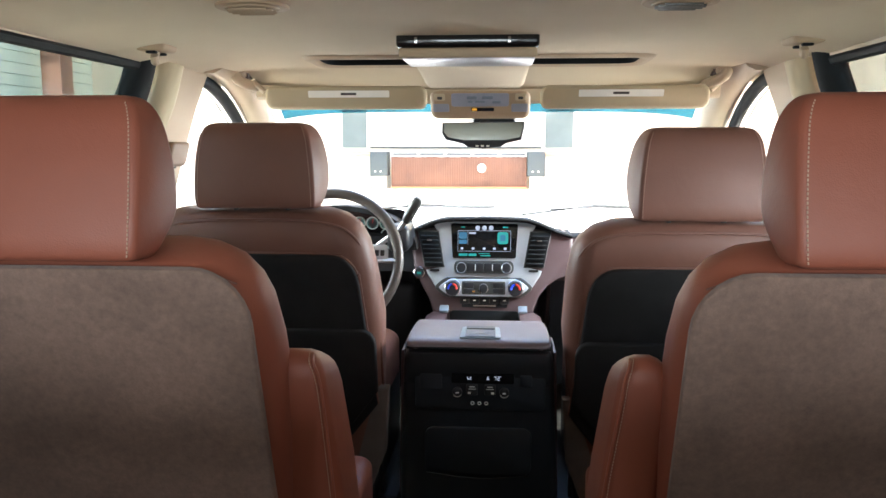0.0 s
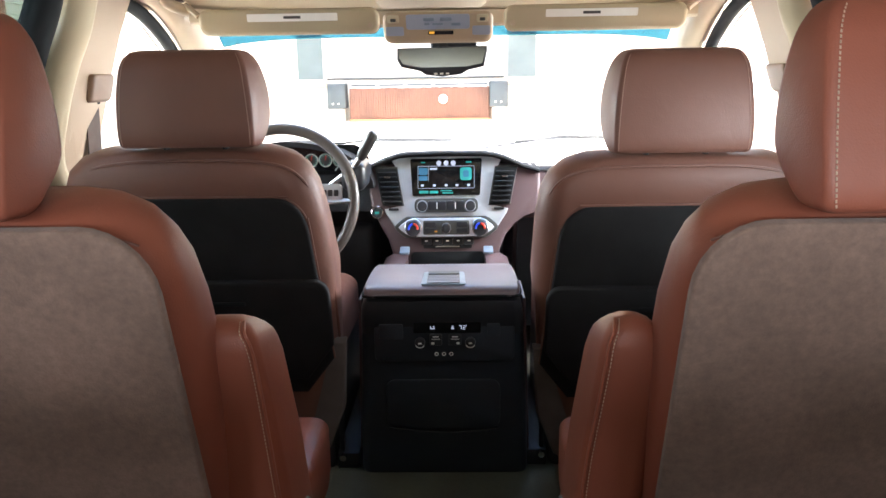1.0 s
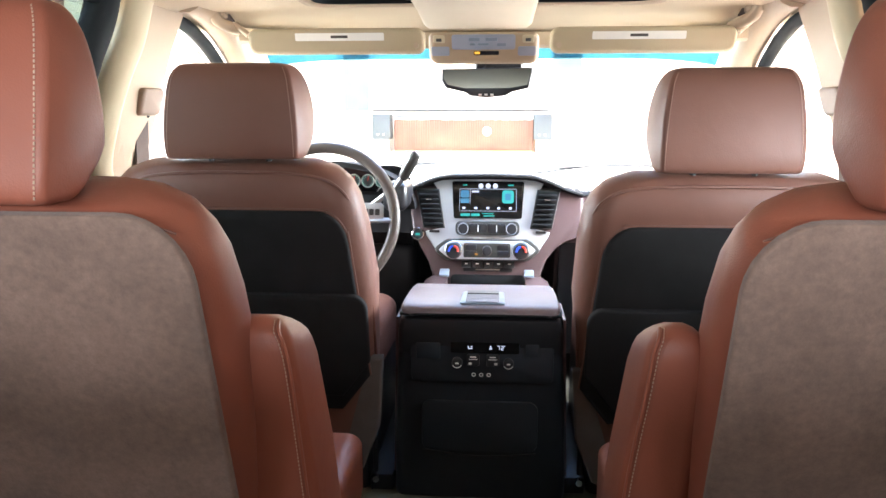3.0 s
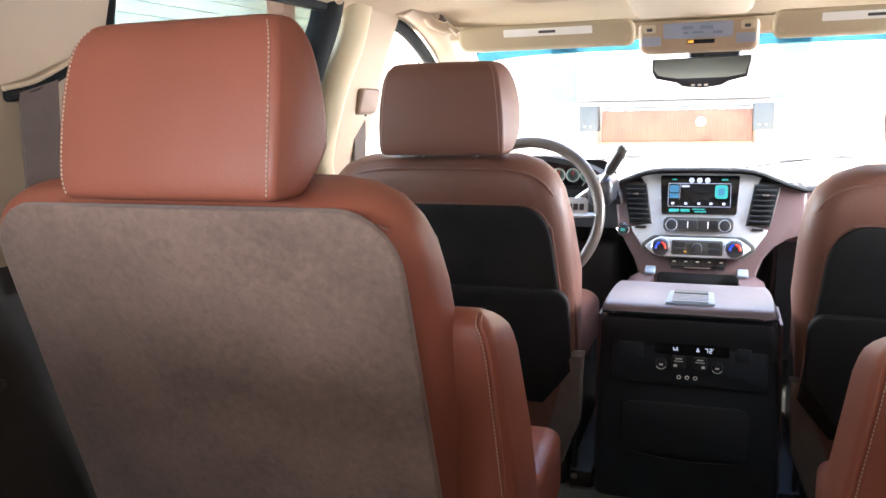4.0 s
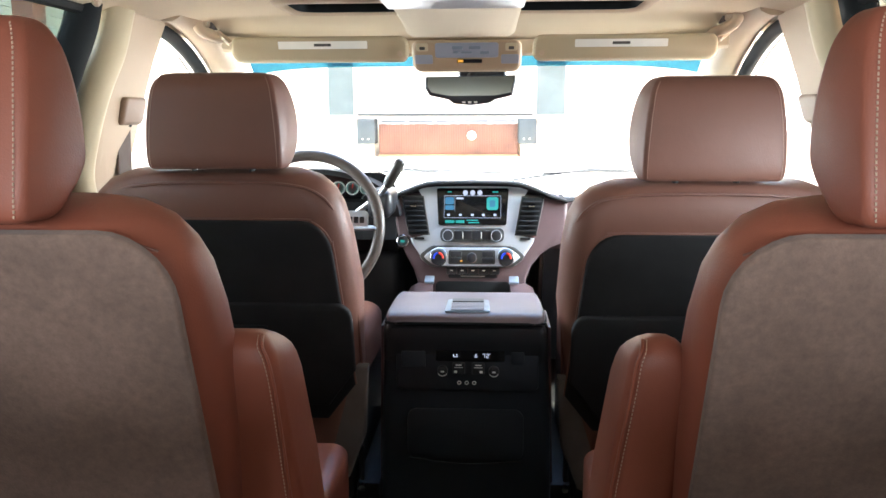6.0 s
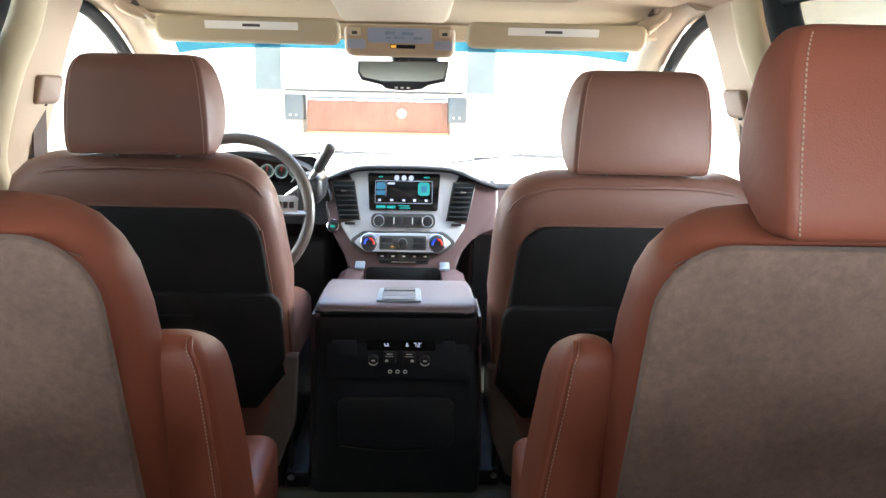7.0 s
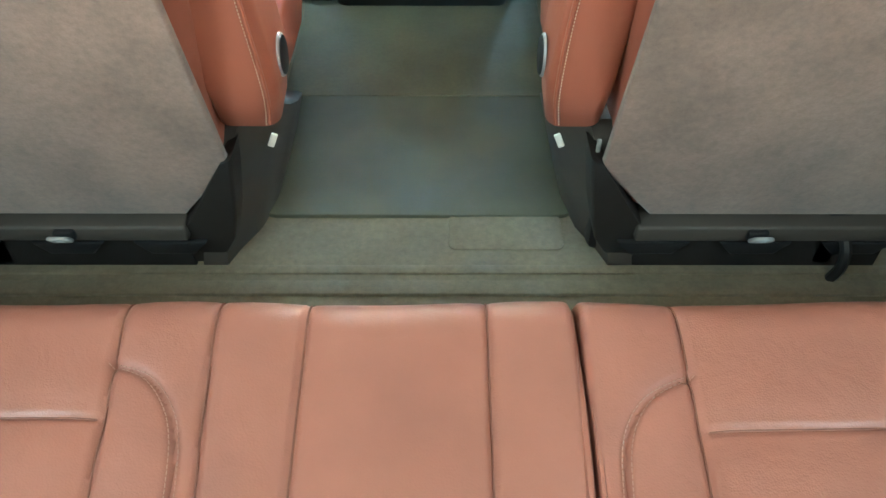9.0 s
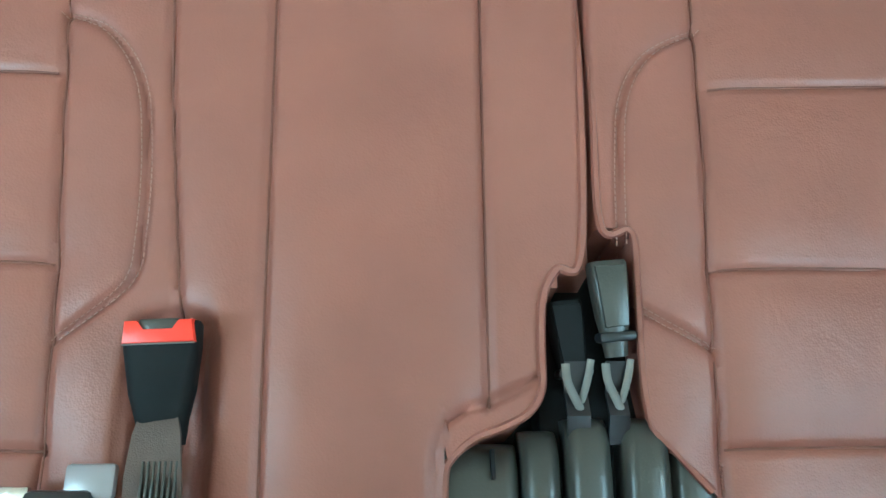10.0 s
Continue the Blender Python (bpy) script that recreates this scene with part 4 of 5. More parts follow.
CURVE_NARROW = plan([(0.243, 0.404), (0.205, 0.382), (0.184, 0.348), (0.178, 0.30), (0.176, 0.238)])
CURVE_LOW = plan([(0.185, 0.192), (0.205, 0.180), (0.236, 0.163)])


def cushion_z(x, y, seams, curves, x0, x1):
    z = plane_z(y)
    edge = FRONT - y
    if edge < 0.05:
        z -= 0.05 - math.sqrt(max(0.0, 0.05 ** 2 - (0.05 - edge) ** 2))
    for e in (x - x0, x1 - x):
        if e < 0.008:
            z -= 0.008 - math.sqrt(max(0.0, 0.008 ** 2 - (0.008 - max(0.0, e)) ** 2))
    z += 0.003 * math.sin((x + 0.1) * 21) * math.sin(y * 9)
    for path in seams:
        d = near(x, y, path)
        if max(abs(path[0][0]), abs(path[-1][0])) > 0.69:  # soft cross flutes
            z -= 0.0036 * math.exp(-(d / 0.0026) ** 2) + 0.0030 * math.exp(-(d / 0.020) ** 2)
        else:
            z -= min(1.0, 0.30 + edge / 0.06) * (0.0056 * math.exp(-(d / 0.0026) ** 2) + 0.0034 * math.exp(-(d / 0.017) ** 2))
    for path in curves:
        d = near(x, y, path)
        z -= 0.0052 * math.exp(-(d / 0.0030) ** 2) + 0.002 * math.exp(-(d / 0.012) ** 2)
    if x0 < 0:
        for path in LIPS_WIDE:
            z -= 0.0042 * math.exp(-(near(x, y, path) / 0.0034) ** 2)
    # hollows for the buckles
    z -= 0.022 * math.exp(-((x + 0.139) / 0.025) ** 6 - ((y - 0.100) / 0.085) ** 6)
    return z


def cushion_mesh(x0, x1, seams, curves, y_back, notch=None, warp=None):
    xs = sorted({round(x0 + (x1 - x0) * k / max(1, int((x1 - x0) / 0.0030)), 5) for k in range(int((x1 - x0) / 0.0030) + 1)})
    ys = [y_back + (FRONT - y_back) * k / 150 for k in range(151)]
    bm = bmesh.new()
    grid = {}

    def vert(a, b):
        if (a, b) not in grid:
            x, y = warp(xs[a], ys[b]) if warp else (xs[a], ys[b])
            grid[a, b] = bm.verts.new((x, y, cushion_z(x, y, seams, curves, x0, x1)))
        return grid[a, b]

    for a in range(len(xs) - 1):
        for b in range(len(ys) - 1):
            mx, my = (xs[a] + xs[a + 1]) / 2, (ys[b] + ys[b + 1]) / 2
            if notch and notch(mx, my):
                continue
            bm.faces.new((vert(a, b), vert(a + 1, b), vert(a + 1, b + 1), vert(a, b + 1)))
    rim = [e for e in bm.edges if len(e.link_faces) == 1]
    down = bmesh.ops.extrude_edge_only(bm, edges=rim)
    for v in down["geom"]:
        if isinstance(v, bmesh.types.BMVert):
            v.co.z = 0.14 if v.co.y > 0.2 else 0.16
    return bm


def seam_line(path, seams, curves, x0, x1):
    """A thin sewn line lying in a cushion's groove."""
    line = spline([(x, y, 0) for x, y in path], 24) if len(path) > 2 else [Vector(path[0] + (0,)).lerp(Vector(path[1] + (0,)), k / 60) for k in range(61)]
    line = [Vector((p.x, p.y, cushion_z(p.x, p.y, seams, curves, x0, x1) + 0.0014)) for p in line if p.y < FRONT - 0.004]
    return tube(line, 0.0009, 6)


def notch_wide(x, y):
    """The corner cut out of the wide cushion for the belt buckles."""
    return (x > 0.116 and y < 0.218 and (x - 0.150) ** 2 + (y - 0.190) ** 2 > 0 and not (x < 0.128 and y > 0.206)) or (x > 0.048 and y < 0.10)


def warp_wide(x, y):
    """Bends the cut's front edge into the flap's curve."""
    if x > 0.048 and y < 0.20:
        edge = 0.086 + 0.026 * math.sin(min(1.0, (x - 0.048) / 0.045) * math.pi / 2) + 0.02 * max(0.0, x - 0.095) / 0.02
        y = 0.20 - (0.20 - y) * (0.20 - edge) / 0.10
    return x, y


def warp_narrow(x, y):
    """Slants the cut's side edge outwards behind the buckles."""
    if y < 0.15 and 0.184 <= x + 1e-6 < 0.30:
        edge = 0.184 + 0.12 * min(0.15 - y, 0.039) + 0.91 * max(0.0, 0.111 - y)
        x = 0.30 - (0.30 - x) * (0.30 - edge) / 0.116
    return x, y


def notch_narrow(x, y):
    return (x < 0.1843 and y < 0.248 - 0.1 * max(0, x - 0.16))


wide = thing("rear_bench", "saddle-brown leather third row bench cushion with seamed panels, wide part", "car seat", "third row bench", at=Matrix.Translation((-0.25, 0.25, 0.0)))
body = part("cushion", cushion_mesh(-0.70, 0.1525, SEAMS_WIDE, [CURVE_WIDE], 0.035, notch_wide, warp_wide), BENCH, wide, sharp=60)
for d in (-0.0036, 0.0036):
    part("stitching", stitch_line([Vector((px + d, py, cushion_z(px + d, py, SEAMS_WIDE, [CURVE_WIDE], -0.70, 0.150) + 0.002)) for px, py in CURVE_WIDE], (0, 0, 1), 0.0048, 0.0036, 0.00045), BENCHTHREAD, body, "fine worn stitching")
for path in SEAMS_WIDE:
    part("seam", seam_line(path, SEAMS_WIDE, [CURVE_WIDE], -0.70, 0.150), SEWN, body, "dark sewn seam")
roll = spline([(0.1515, 0.47, 0.290), (0.151, 0.35, 0.284), (0.146, 0.228, 0.264), (0.128, 0.218, 0.262), (0.117, 0.195, 0.258), (0.115, 0.145, 0.25)], 8)
part("piping", tube(roll, 0.0034, 6), BENCH, body)
flap = spline([(0.0475, 0.030, 0.229), (0.0475, 0.078, 0.238), (0.053, 0.092, 0.2405), (0.068, 0.104, 0.243), (0.090, 0.112, 0.2445), (0.106, 0.121, 0.246), (0.1145, 0.135, 0.249), (0.1155, 0.155, 0.252)], 8)
part("piping", tube(flap, 0.0030, 6), BENCH, body)
part("base", box(-0.66, 0.13, 0.06, 0.42, 0.0, 0.17, 0.01), BLACK, wide)

narrow = thing("rear_bench", "saddle-brown leather third row bench cushion with seamed panels, narrow part", "car seat", "third row bench", at=Matrix.Translation((0.44, 0.25, 0.0)))
body = part("cushion", cushion_mesh(0.1575, 0.72, SEAMS_NARROW, [CURVE_NARROW, CURVE_LOW], 0.035, notch_narrow, warp_narrow), BENCH, narrow, sharp=60)
for path in SEAMS_NARROW:
    part("seam", seam_line(path, SEAMS_NARROW, [CURVE_NARROW, CURVE_LOW], 0.161, 0.72), SEWN, body, "dark sewn seam")
for curve in (CURVE_NARROW, CURVE_LOW):
    for d in (-0.0036, 0.0036):
        part("stitching", stitch_line([Vector((px + d, py, cushion_z(px + d, py, SEAMS_NARROW, [CURVE_NARROW, CURVE_LOW], 0.161, 0.72) + 0.002)) for px, py in curve], (0, 0, 1), 0.0048, 0.0036, 0.00045), BENCHTHREAD, body, "fine worn stitching")
part("piping", tube(spline([(0.1605, 0.47, 0.290), (0.161, 0.36, 0.284), (0.161, 0.252, 0.268), (0.181, 0.247, 0.266), (0.1855, 0.235, 0.265), (0.1855, 0.19, 0.257), (0.186, 0.152, 0.250), (0.1875, 0.128, 0.246), (0.192, 0.108, 0.242), (0.206, 0.093, 0.240), (0.228, 0.068, 0.236)], 8), 0.0030, 6), BENCH, body)
part("base", box(0.20, 0.68, 0.06, 0.42, 0.0, 0.17, 0.01), BLACK, narrow)

# backrests of the bench lean back under the camera
for x0, x1, label in ((-0.70, 0.150, "wide"), (0.161, 0.72, "narrow")):
    seat = thing("bench_backrest", "saddle-brown leather third row backrest, " + label + " part", "car seat", "third row bench", at=Matrix.Translation(((x0 + x1) / 2, 0.0, 0.2)))
    rings = []
    for s, d in ((0.0, 0.06), (0.03, 0.10), (0.2, 0.12), (0.52, 0.11), (0.57, 0.07)):
        rings.append([Vector((u, 0.055 - 0.29 * s - (0.06 - v), 0.225 + 0.95 * s)) for u, v in rounded((x1 - x0) / 2, d / 2, 0.03, 4, (x0 + x1) / 2, 0.06 - d / 2)])
    part("pad", loft(rings), BENCH, seat)

# belt buckles and covers on the bench
def buckle(cx, cy, z, turn, width, long, lift, material, red):
    m = Matrix.Translation((cx, cy, z)) @ pose(0, 0, 0, lift, 0, turn)
    holder = thing("belt_buckle", ("black seat belt buckle with a red release button" if red else "grey plastic seat belt buckle between the bench parts"), "belt buckle", "belt buckles", at=Matrix.Translation((cx, cy, z)))
    rings = []
    for v, w, t in ((-long, 0.30, 0.5), (-long * 0.75, 0.34, 0.7), (-long * 0.45, 0.42, 0.95), (0.0, 0.49, 1.0), (long * 0.25, 0.5, 1.0), (long * 0.29, 0.47, 0.9)):
        rings.append([m @ Vector((u, v, q)) for u, q in rounded(width * w, 0.011 * t, 0.007, 4)])
    body = part("body", loft(rings), material, holder)
    top = lambda u, v, w: m @ Vector((u, long * 0.29 + w - 0.001, v))
    if red:
        part("button", slab([(-width * 0.47, long * 0.06), (width * 0.47, long * 0.06), (width * 0.44, long * 0.30), (width * 0.28, long * 0.30), (width * 0.20, long * 0.20), (-width * 0.20, long * 0.20), (-width * 0.28, long * 0.30), (-width * 0.44, long * 0.30)], 0.010, lambda u, v, w: m @ Vector((u, v, 0.0035 + w)), 0.002), RED, holder, "red release button")
        part("rim_line", box(-width * 0.47, width * 0.47, long * 0.045, long * 0.062, 0.0105, 0.0128, 0.0008, 2, m), SLING, holder, "pale edge line")
        part("slot", box(-width * 0.26, width * 0.26, long * 0.18, long * 0.315, 0.0060, 0.0115, 0.0015, 2, m), GREY, holder, "tongue slot")
    else:
        part("face", slab([(-width * 0.30, -long * 0.60), (width * 0.30, -long * 0.60), (width * 0.40, long * 0.22), (-width * 0.40, long * 0.22)], 0.003, lambda u, v, w: m @ Vector((u, v, 0.0098 + w)), 0.001), material, holder, "smooth face plate")
        part("collar", box(-width * 0.46, width * 0.52, -long * 0.80, -long * 0.66, -0.010, 0.010, 0.003, 2, m), SATIN, holder)
    return holder


buckle(-0.138, 0.160, 0.270, 2, 0.050, 0.062, 12, SEAL, True)
buckle(0.164, 0.208, 0.262, 5, 0.027, 0.052, 14, GREY, False)
buckle(0.136, 0.186, 0.240, 6, 0.026, 0.050, 10, SEAL, False)

strap = thing("belt_strap", "grey woven belt strap and latch plate beside the buckle", "seat belt", "bench belts", at=Matrix.Translation((-0.14, 0.08, 0.24)))
part("webbing", loft([[Vector((x0, y, z)), Vector((x1, y, z + 0.002)), Vector((x1, y, z + 0.005)), Vector((x0, y, z + 0.003))] for y, z, x0, x1 in ((0.122, 0.262, -0.149, -0.126), (0.105, 0.266, -0.152, -0.121), (0.08, 0.266, -0.154, -0.118), (0.06, 0.260, -0.155, -0.117), (0.03, 0.238, -0.156, -0.118))]), WEB, strap)
for k in range(7):
    part("rib", box(-0.143 + 0.0035 * k, -0.1415 + 0.0035 * k, 0.055, 0.088, 0.262, 0.2712, 0.0004), GREY, strap)
part("latch_plate", box(-0.192, -0.160, 0.066, 0.088, 0.258, 0.266, 0.003), PEWTER, strap, "bright steel latch plate")
part("latch_handle", box(-0.215, -0.172, 0.052, 0.072, 0.255, 0.270, 0.005), SATIN, strap)
part("clip", box(-0.235, -0.214, 0.066, 0.075, 0.255, 0.262, 0.002), CHROME, strap)

cover = thing("belt_cover", "grey plastic hinge and belt covers between the bench parts", "belt cover", at=Matrix.Translation((0.13, 0.06, 0.2)))
for x0, x1, y1, z1, mat in ((0.040, 0.099, 0.105, 0.244, GREY), (0.1005, 0.127, 0.113, 0.250, GREY), (0.131, 0.161, 0.120, 0.258, GREY), (0.169, 0.201, 0.120, 0.258, GREY), (0.2035, 0.234, 0.114, 0.250, GREY)):
    part("shell", loft([[Vector((u, y, z)) for u, z in rounded((x1 - x0) / 2, (0.05 - h) / 2, 0.010, 5, (x0 + x1) / 2, z1 - 0.008 + 0.14 * (y - y1) - (0.05 + h) / 2)] for y, h in ((0.0, 0.0), (y1 - 0.045, 0.0), (y1 - 0.022, 0.002), (y1 - 0.009, 0.008), (y1 - 0.002, 0.018), (y1, 0.028))]), mat, cover)
part("notch", box(0.079, 0.082, 0.078, 0.098, 0.226, 0.2355, 0.0005), SEAL, cover)
for cx, w in ((0.140, 0.016), (0.168, 0.014)):
    part("strap", loft([[Vector((cx - w / 2, y, z)), Vector((cx + w / 2, y, z)), Vector((cx + w / 2, y, z + 0.003)), Vector((cx - w / 2, y, z + 0.003))] for y, z in ((0.155, 0.246), (0.135, 0.236), (0.118, 0.242), (0.10, 0.232))]), SATIN, cover)
    part("sling", tube(spline([(cx - 0.008, 0.153, 0.250), (cx - 0.007, 0.140, 0.249), (cx + 0.001, 0.124, 0.243), (cx + 0.005, 0.114, 0.238)], 5), 0.0030, 8, flat=0.5), SLING, cover, "folded pale grey sling")
    part("sling", tube(spline([(cx + 0.010, 0.156, 0.250), (cx + 0.007, 0.142, 0.247), (cx + 0.002, 0.126, 0.240)], 5), 0.0026, 8, flat=0.5), SLING, cover, "folded pale grey sling")
part("well", box(0.117, 0.200, 0.02, 0.235, 0.17, 0.212, 0.004), SEAL, cover, "dark well floor")


# ---------------------------------------------------------------- centre console
console = thing("centre_console", "black centre console with a mauve padded lid and rear climate panel", "console", at=Matrix.Translation((0, 1.75, 0.0)))
rings = []
for z, w, y0 in ((0.0, 0.174, 1.535), (0.02, 0.178, 1.528), (0.15, 0.175, 1.520), (0.30, 0.168, 1.508), (0.345, 0.164, 1.504), (0.37, 0.163, 1.500), (0.405, 0.160, 1.497), (0.412, 0.154, 1.502)):
    rings.append(ring_at(-w, w, y0, 2.06 if z < 0.34 else 1.72, 0.022, 0.03, z, 5))
part("body", loft(rings), CONSOLE, console)
rings = []
for y, h, w in ((1.479, 0.005, 0.136), (1.481, 0.010, 0.147), (1.488, 0.0145, 0.154), (1.505, 0.018, 0.157), (1.54, 0.0200, 0.157), (1.58, 0.0205, 0.156), (1.62, 0.0205, 0.155), (1.66, 0.0195, 0.153), (1.69, 0.017, 0.150), (1.708, 0.012, 0.144), (1.714, 0.006, 0.13)):
    rings.append([Vector((u, y, v)) for u, v in rounded(w, h / 2, min(0.02, h * 0.45), 6, 0.0, 0.4145 + h * 0.5)])
lid = part("lid", loft(rings), LIDPAD, console, "mauve-brown padded leather lid")
part("piping", tube(spline([(-0.158, 1.60, 0.416), (-0.157, 1.50, 0.416), (-0.135, 1.4815, 0.4165), (0.0, 1.479, 0.417), (0.135, 1.4815, 0.4165), (0.157, 1.50, 0.416), (0.158, 1.60, 0.416)], 8), 0.003, 6), SEAL, lid)
part("rear_roll", loft([ring_at(-w, w, y0, 1.56, 0.02, 0.02, z, 5) for z, w, y0 in ((0.330, 0.1655, 1.5045), (0.350, 0.1655, 1.498), (0.370, 0.1645, 1.490), (0.390, 0.162, 1.4845), (0.404, 0.158, 1.4845), (0.413, 0.150, 1.496))]), SATIN, console, "satin black rear roll")
def lid_top(u, v, w):
    """On the lid's crown: u across, v forwards from its rear edge."""
    y = 1.492 + v
    z = 0.4300 + 0.0052 * math.sin(min(1.0, v / 0.06) * math.pi / 2)
    return Vector((u, y - 0.3 * w, z + w))


part("handle_bezel", slab([(0.004 + u * (1.06 - 0.8 * v), v) for u, v in rounded(0.043, 0.044, 0.006, 4, 0.0, 0.056)], 0.004, lid_top, 0.002), SWITCH, lid, "blue-grey latch bezel")
part("latch", slab(rounded(0.032, 0.012, 0.003, 3, 0.004, 0.082), 0.003, lambda u, v, w: lid_top(u, v, w + 0.0042)), SATIN, lid, "dark latch grip")
for k in range(6):
    v = 0.020 + 0.0086 * k
    part("grille_bar", slab(rounded(0.033, 0.0016, 0.001, 2, 0.004, v), 0.002, lambda u, v, w: lid_top(u, v, w + 0.0042)), PEWTER, lid)
# rear face of the console
rear = lambda u, v, w: Vector((u, 1.5015 + 0.055 * (0.37 - v) - w, v))
part("fascia", slab(rounded(0.142, 0.050, 0.012, 4, 0.004, 0.322), 0.004, rear, 0.002), CONSOLE, console, "black rear fascia")
part("readout", slab(rounded(0.068, 0.012, 0.003, 3, 0.010, 0.347), 0.003, lambda u, v, w: rear(u, v, w + 0.0042)), GLOSS, console, "glossy readout window")
def lit(name, parts, material, parent, label):
    for piece in parts:
        part(name, piece, material, parent, label)
face = lambda d: (lambda u, v, w: rear(u, v, w + d))
stroke = lambda u, v, a, b: slab(rounded(a, b, 0.0004, 2, u, v), 0.0008, face(0.0075))
lit("lit_symbol", [slab([(-0.024, 0.350), (-0.0225, 0.350), (-0.0215, 0.3455), (-0.0145, 0.3455), (-0.0145, 0.3438), (-0.0232, 0.3438)], 0.0008, face(0.0075)), stroke(-0.0165, 0.3485, 0.0014, 0.0014)], DAYLIT, console, "lit white airflow symbol")
lit("lit_symbol", [stroke(0.0215, v, 0.0030 - 0.0008 * k, 0.0009) for k, v in enumerate((0.3445, 0.3472, 0.3500))], DAYLIT, console, "lit white fan symbol")
lit("lit_digit", [stroke(0.0370, 0.3508, 0.0026, 0.0007), stroke(0.0390, 0.3470, 0.0007, 0.0036), stroke(0.0445, 0.3508, 0.0024, 0.0007), stroke(0.0464, 0.3490, 0.0007, 0.0018), stroke(0.0445, 0.3470, 0.0024, 0.0007), stroke(0.0426, 0.3450, 0.0007, 0.0018), stroke(0.0445, 0.3432, 0.0024, 0.0007), stroke(0.0490, 0.3508, 0.0009, 0.0009)], DAYLIT, console, "lit white temperature digit stroke")
for u in (-0.045, 0.057):
    part("knob", disc(u, 0.315, 0.0105, 0.010, face(0.004), 24, 0.003), SATIN, console, "round black fan knob")
    part("knob_ring", tube([rear(u + 0.0094 * math.cos(a), 0.315 + 0.0094 * math.sin(a), 0.0142) for a in [radians(205 + 130 * k / 10) for k in range(11)]], 0.0009, 6), PALE, console, "pale arc mark")
    part("knob_mark", slab(rounded(0.0036, 0.0016, 0.001, 2, u, 0.315), 0.0008, face(0.0142)), PALE, console, "pale printed mark")
for u in (-0.013, 0.026):
    part("rocker", slab(rounded(0.0125, 0.012, 0.003, 3, u, 0.320), 0.005, face(0.004), 0.002), SATIN, console, "black rocker key")
    part("rocker_mark", join(slab(rounded(0.006, 0.0010, 0.0005, 2, u, 0.3275), 0.0008, face(0.0092)), slab(rounded(0.0085, 0.0006, 0.0003, 2, u, 0.3225), 0.0008, face(0.0092))), PALE, console, "pale printed mark")
    part("heater_mark", slab(rounded(0.0032, 0.0024, 0.001, 2, u + (0.006 if u > 0 else -0.006), 0.3135), 0.0008, face(0.0092)), PALE, console, "seat heater mark")
for u in (-0.012, 0.003, 0.018):
    part("socket", tube([rear(u + 0.0035 * math.cos(a), 0.2885 + 0.0032 * math.sin(a), 0.0045) for a in [2 * math.pi * k / 12 for k in range(12)]], 0.0010, 6, True), PALE, console, "pale socket ring")
part("blank", slab(rounded(0.024, 0.017, 0.003, 3, -0.103, 0.338), 0.003, face(0.004), 0.001), CONSOLE, console, "black power outlet flap")
part("blank", slab(rounded(0.013, 0.013, 0.003, 3, 0.104, 0.342), 0.003, face(0.004), 0.001), CONSOLE, console, "black power outlet flap")
part("bin_door", slab(rounded(0.118, 0.055, 0.02, 4, 0.0, 0.175), 0.006, lambda u, v, w: rear(u, v, w - 0.0035), 0.002), CONSOLE, console, "black bin door")
part("bin_lip", tube(spline([(-0.115, 1.512, 0.122), (0.0, 1.508, 0.112), (0.115, 1.512, 0.119)], 8), 0.0016, 6), BLACK, console, "bin door lip")
for s in (-1, 1):
    part("side_panel", slab([(1.56, 0.05), (1.98, 0.05), (2.02, 0.33), (1.70, 0.33), (1.66, 0.40), (1.52, 0.40)], 0.006, lambda u, v, w: Vector((s * (0.164 + 0.014 * (0.4 - v) / 0.4 + w), u, v)), 0.002), PAD, console, "mauve side panel")

# front tray between lid and stack
part("cup_tray", box(-0.100, 0.104, 1.72, 2.055, 0.29, 0.336, 0.008, 3), CLOTH, console, "black storage tray lid")
for s in (-1, 1):
    part("tray_side", loft([[Vector((s * (0.104 + u), y, z + v)) for u, v in ((0, -0.1), (0.055, -0.1), (0.06, 0.0), (0.04, 0.012), (0.0, 0.008))] for y, z in ((1.71, 0.372), (1.95, 0.362), (2.07, 0.358))]), PAD, console, "mauve tray flank")
    part("seat_switch", slab(rounded(0.013, 0.017, 0.003, 3, s * 0.113, 2.062), 0.006, lambda u, v, w: Vector((u, v, 0.377 + 0.3 * (v - 2.062) + w)), 0.002), SWITCH, console, "silver-blue rocker switch")

# ---------------------------------------------------------------- dashboard
dash = thing("dashboard", "mauve-brown dashboard with a dark top and silver centre stack", "dashboard", at=Matrix.Translation((0, 2.4, 0.4)))
profile = [(2.30, 0.20), (2.20, 0.42), (2.146, 0.474), (2.152, 0.500), (2.170, 0.550), (2.183, 0.574), (2.22, 0.580), (2.50, 0.530), (2.76, 0.478), (2.77, 0.20)]
part("pad", loft([[Vector((x, y + 0.03 * (x / 0.7) ** 2, z)) for y, z in profile] for x in (0.19, 0.30, 0.45, 0.6, 0.76)]), PAD, dash, "mauve-brown passenger dash pad")
part("pad_cap", loft([[Vector((x, y + 0.03 * (x / 0.7) ** 2, z + 0.002)) for y, z in ((2.180, 0.576), (2.188, 0.580), (2.24, 0.583), (2.50, 0.535), (2.76, 0.485), (2.76, 0.47), (2.5, 0.51))] for x in (0.215, 0.30, 0.45, 0.6, 0.76)]), CLOTH, dash, "dark dash top")
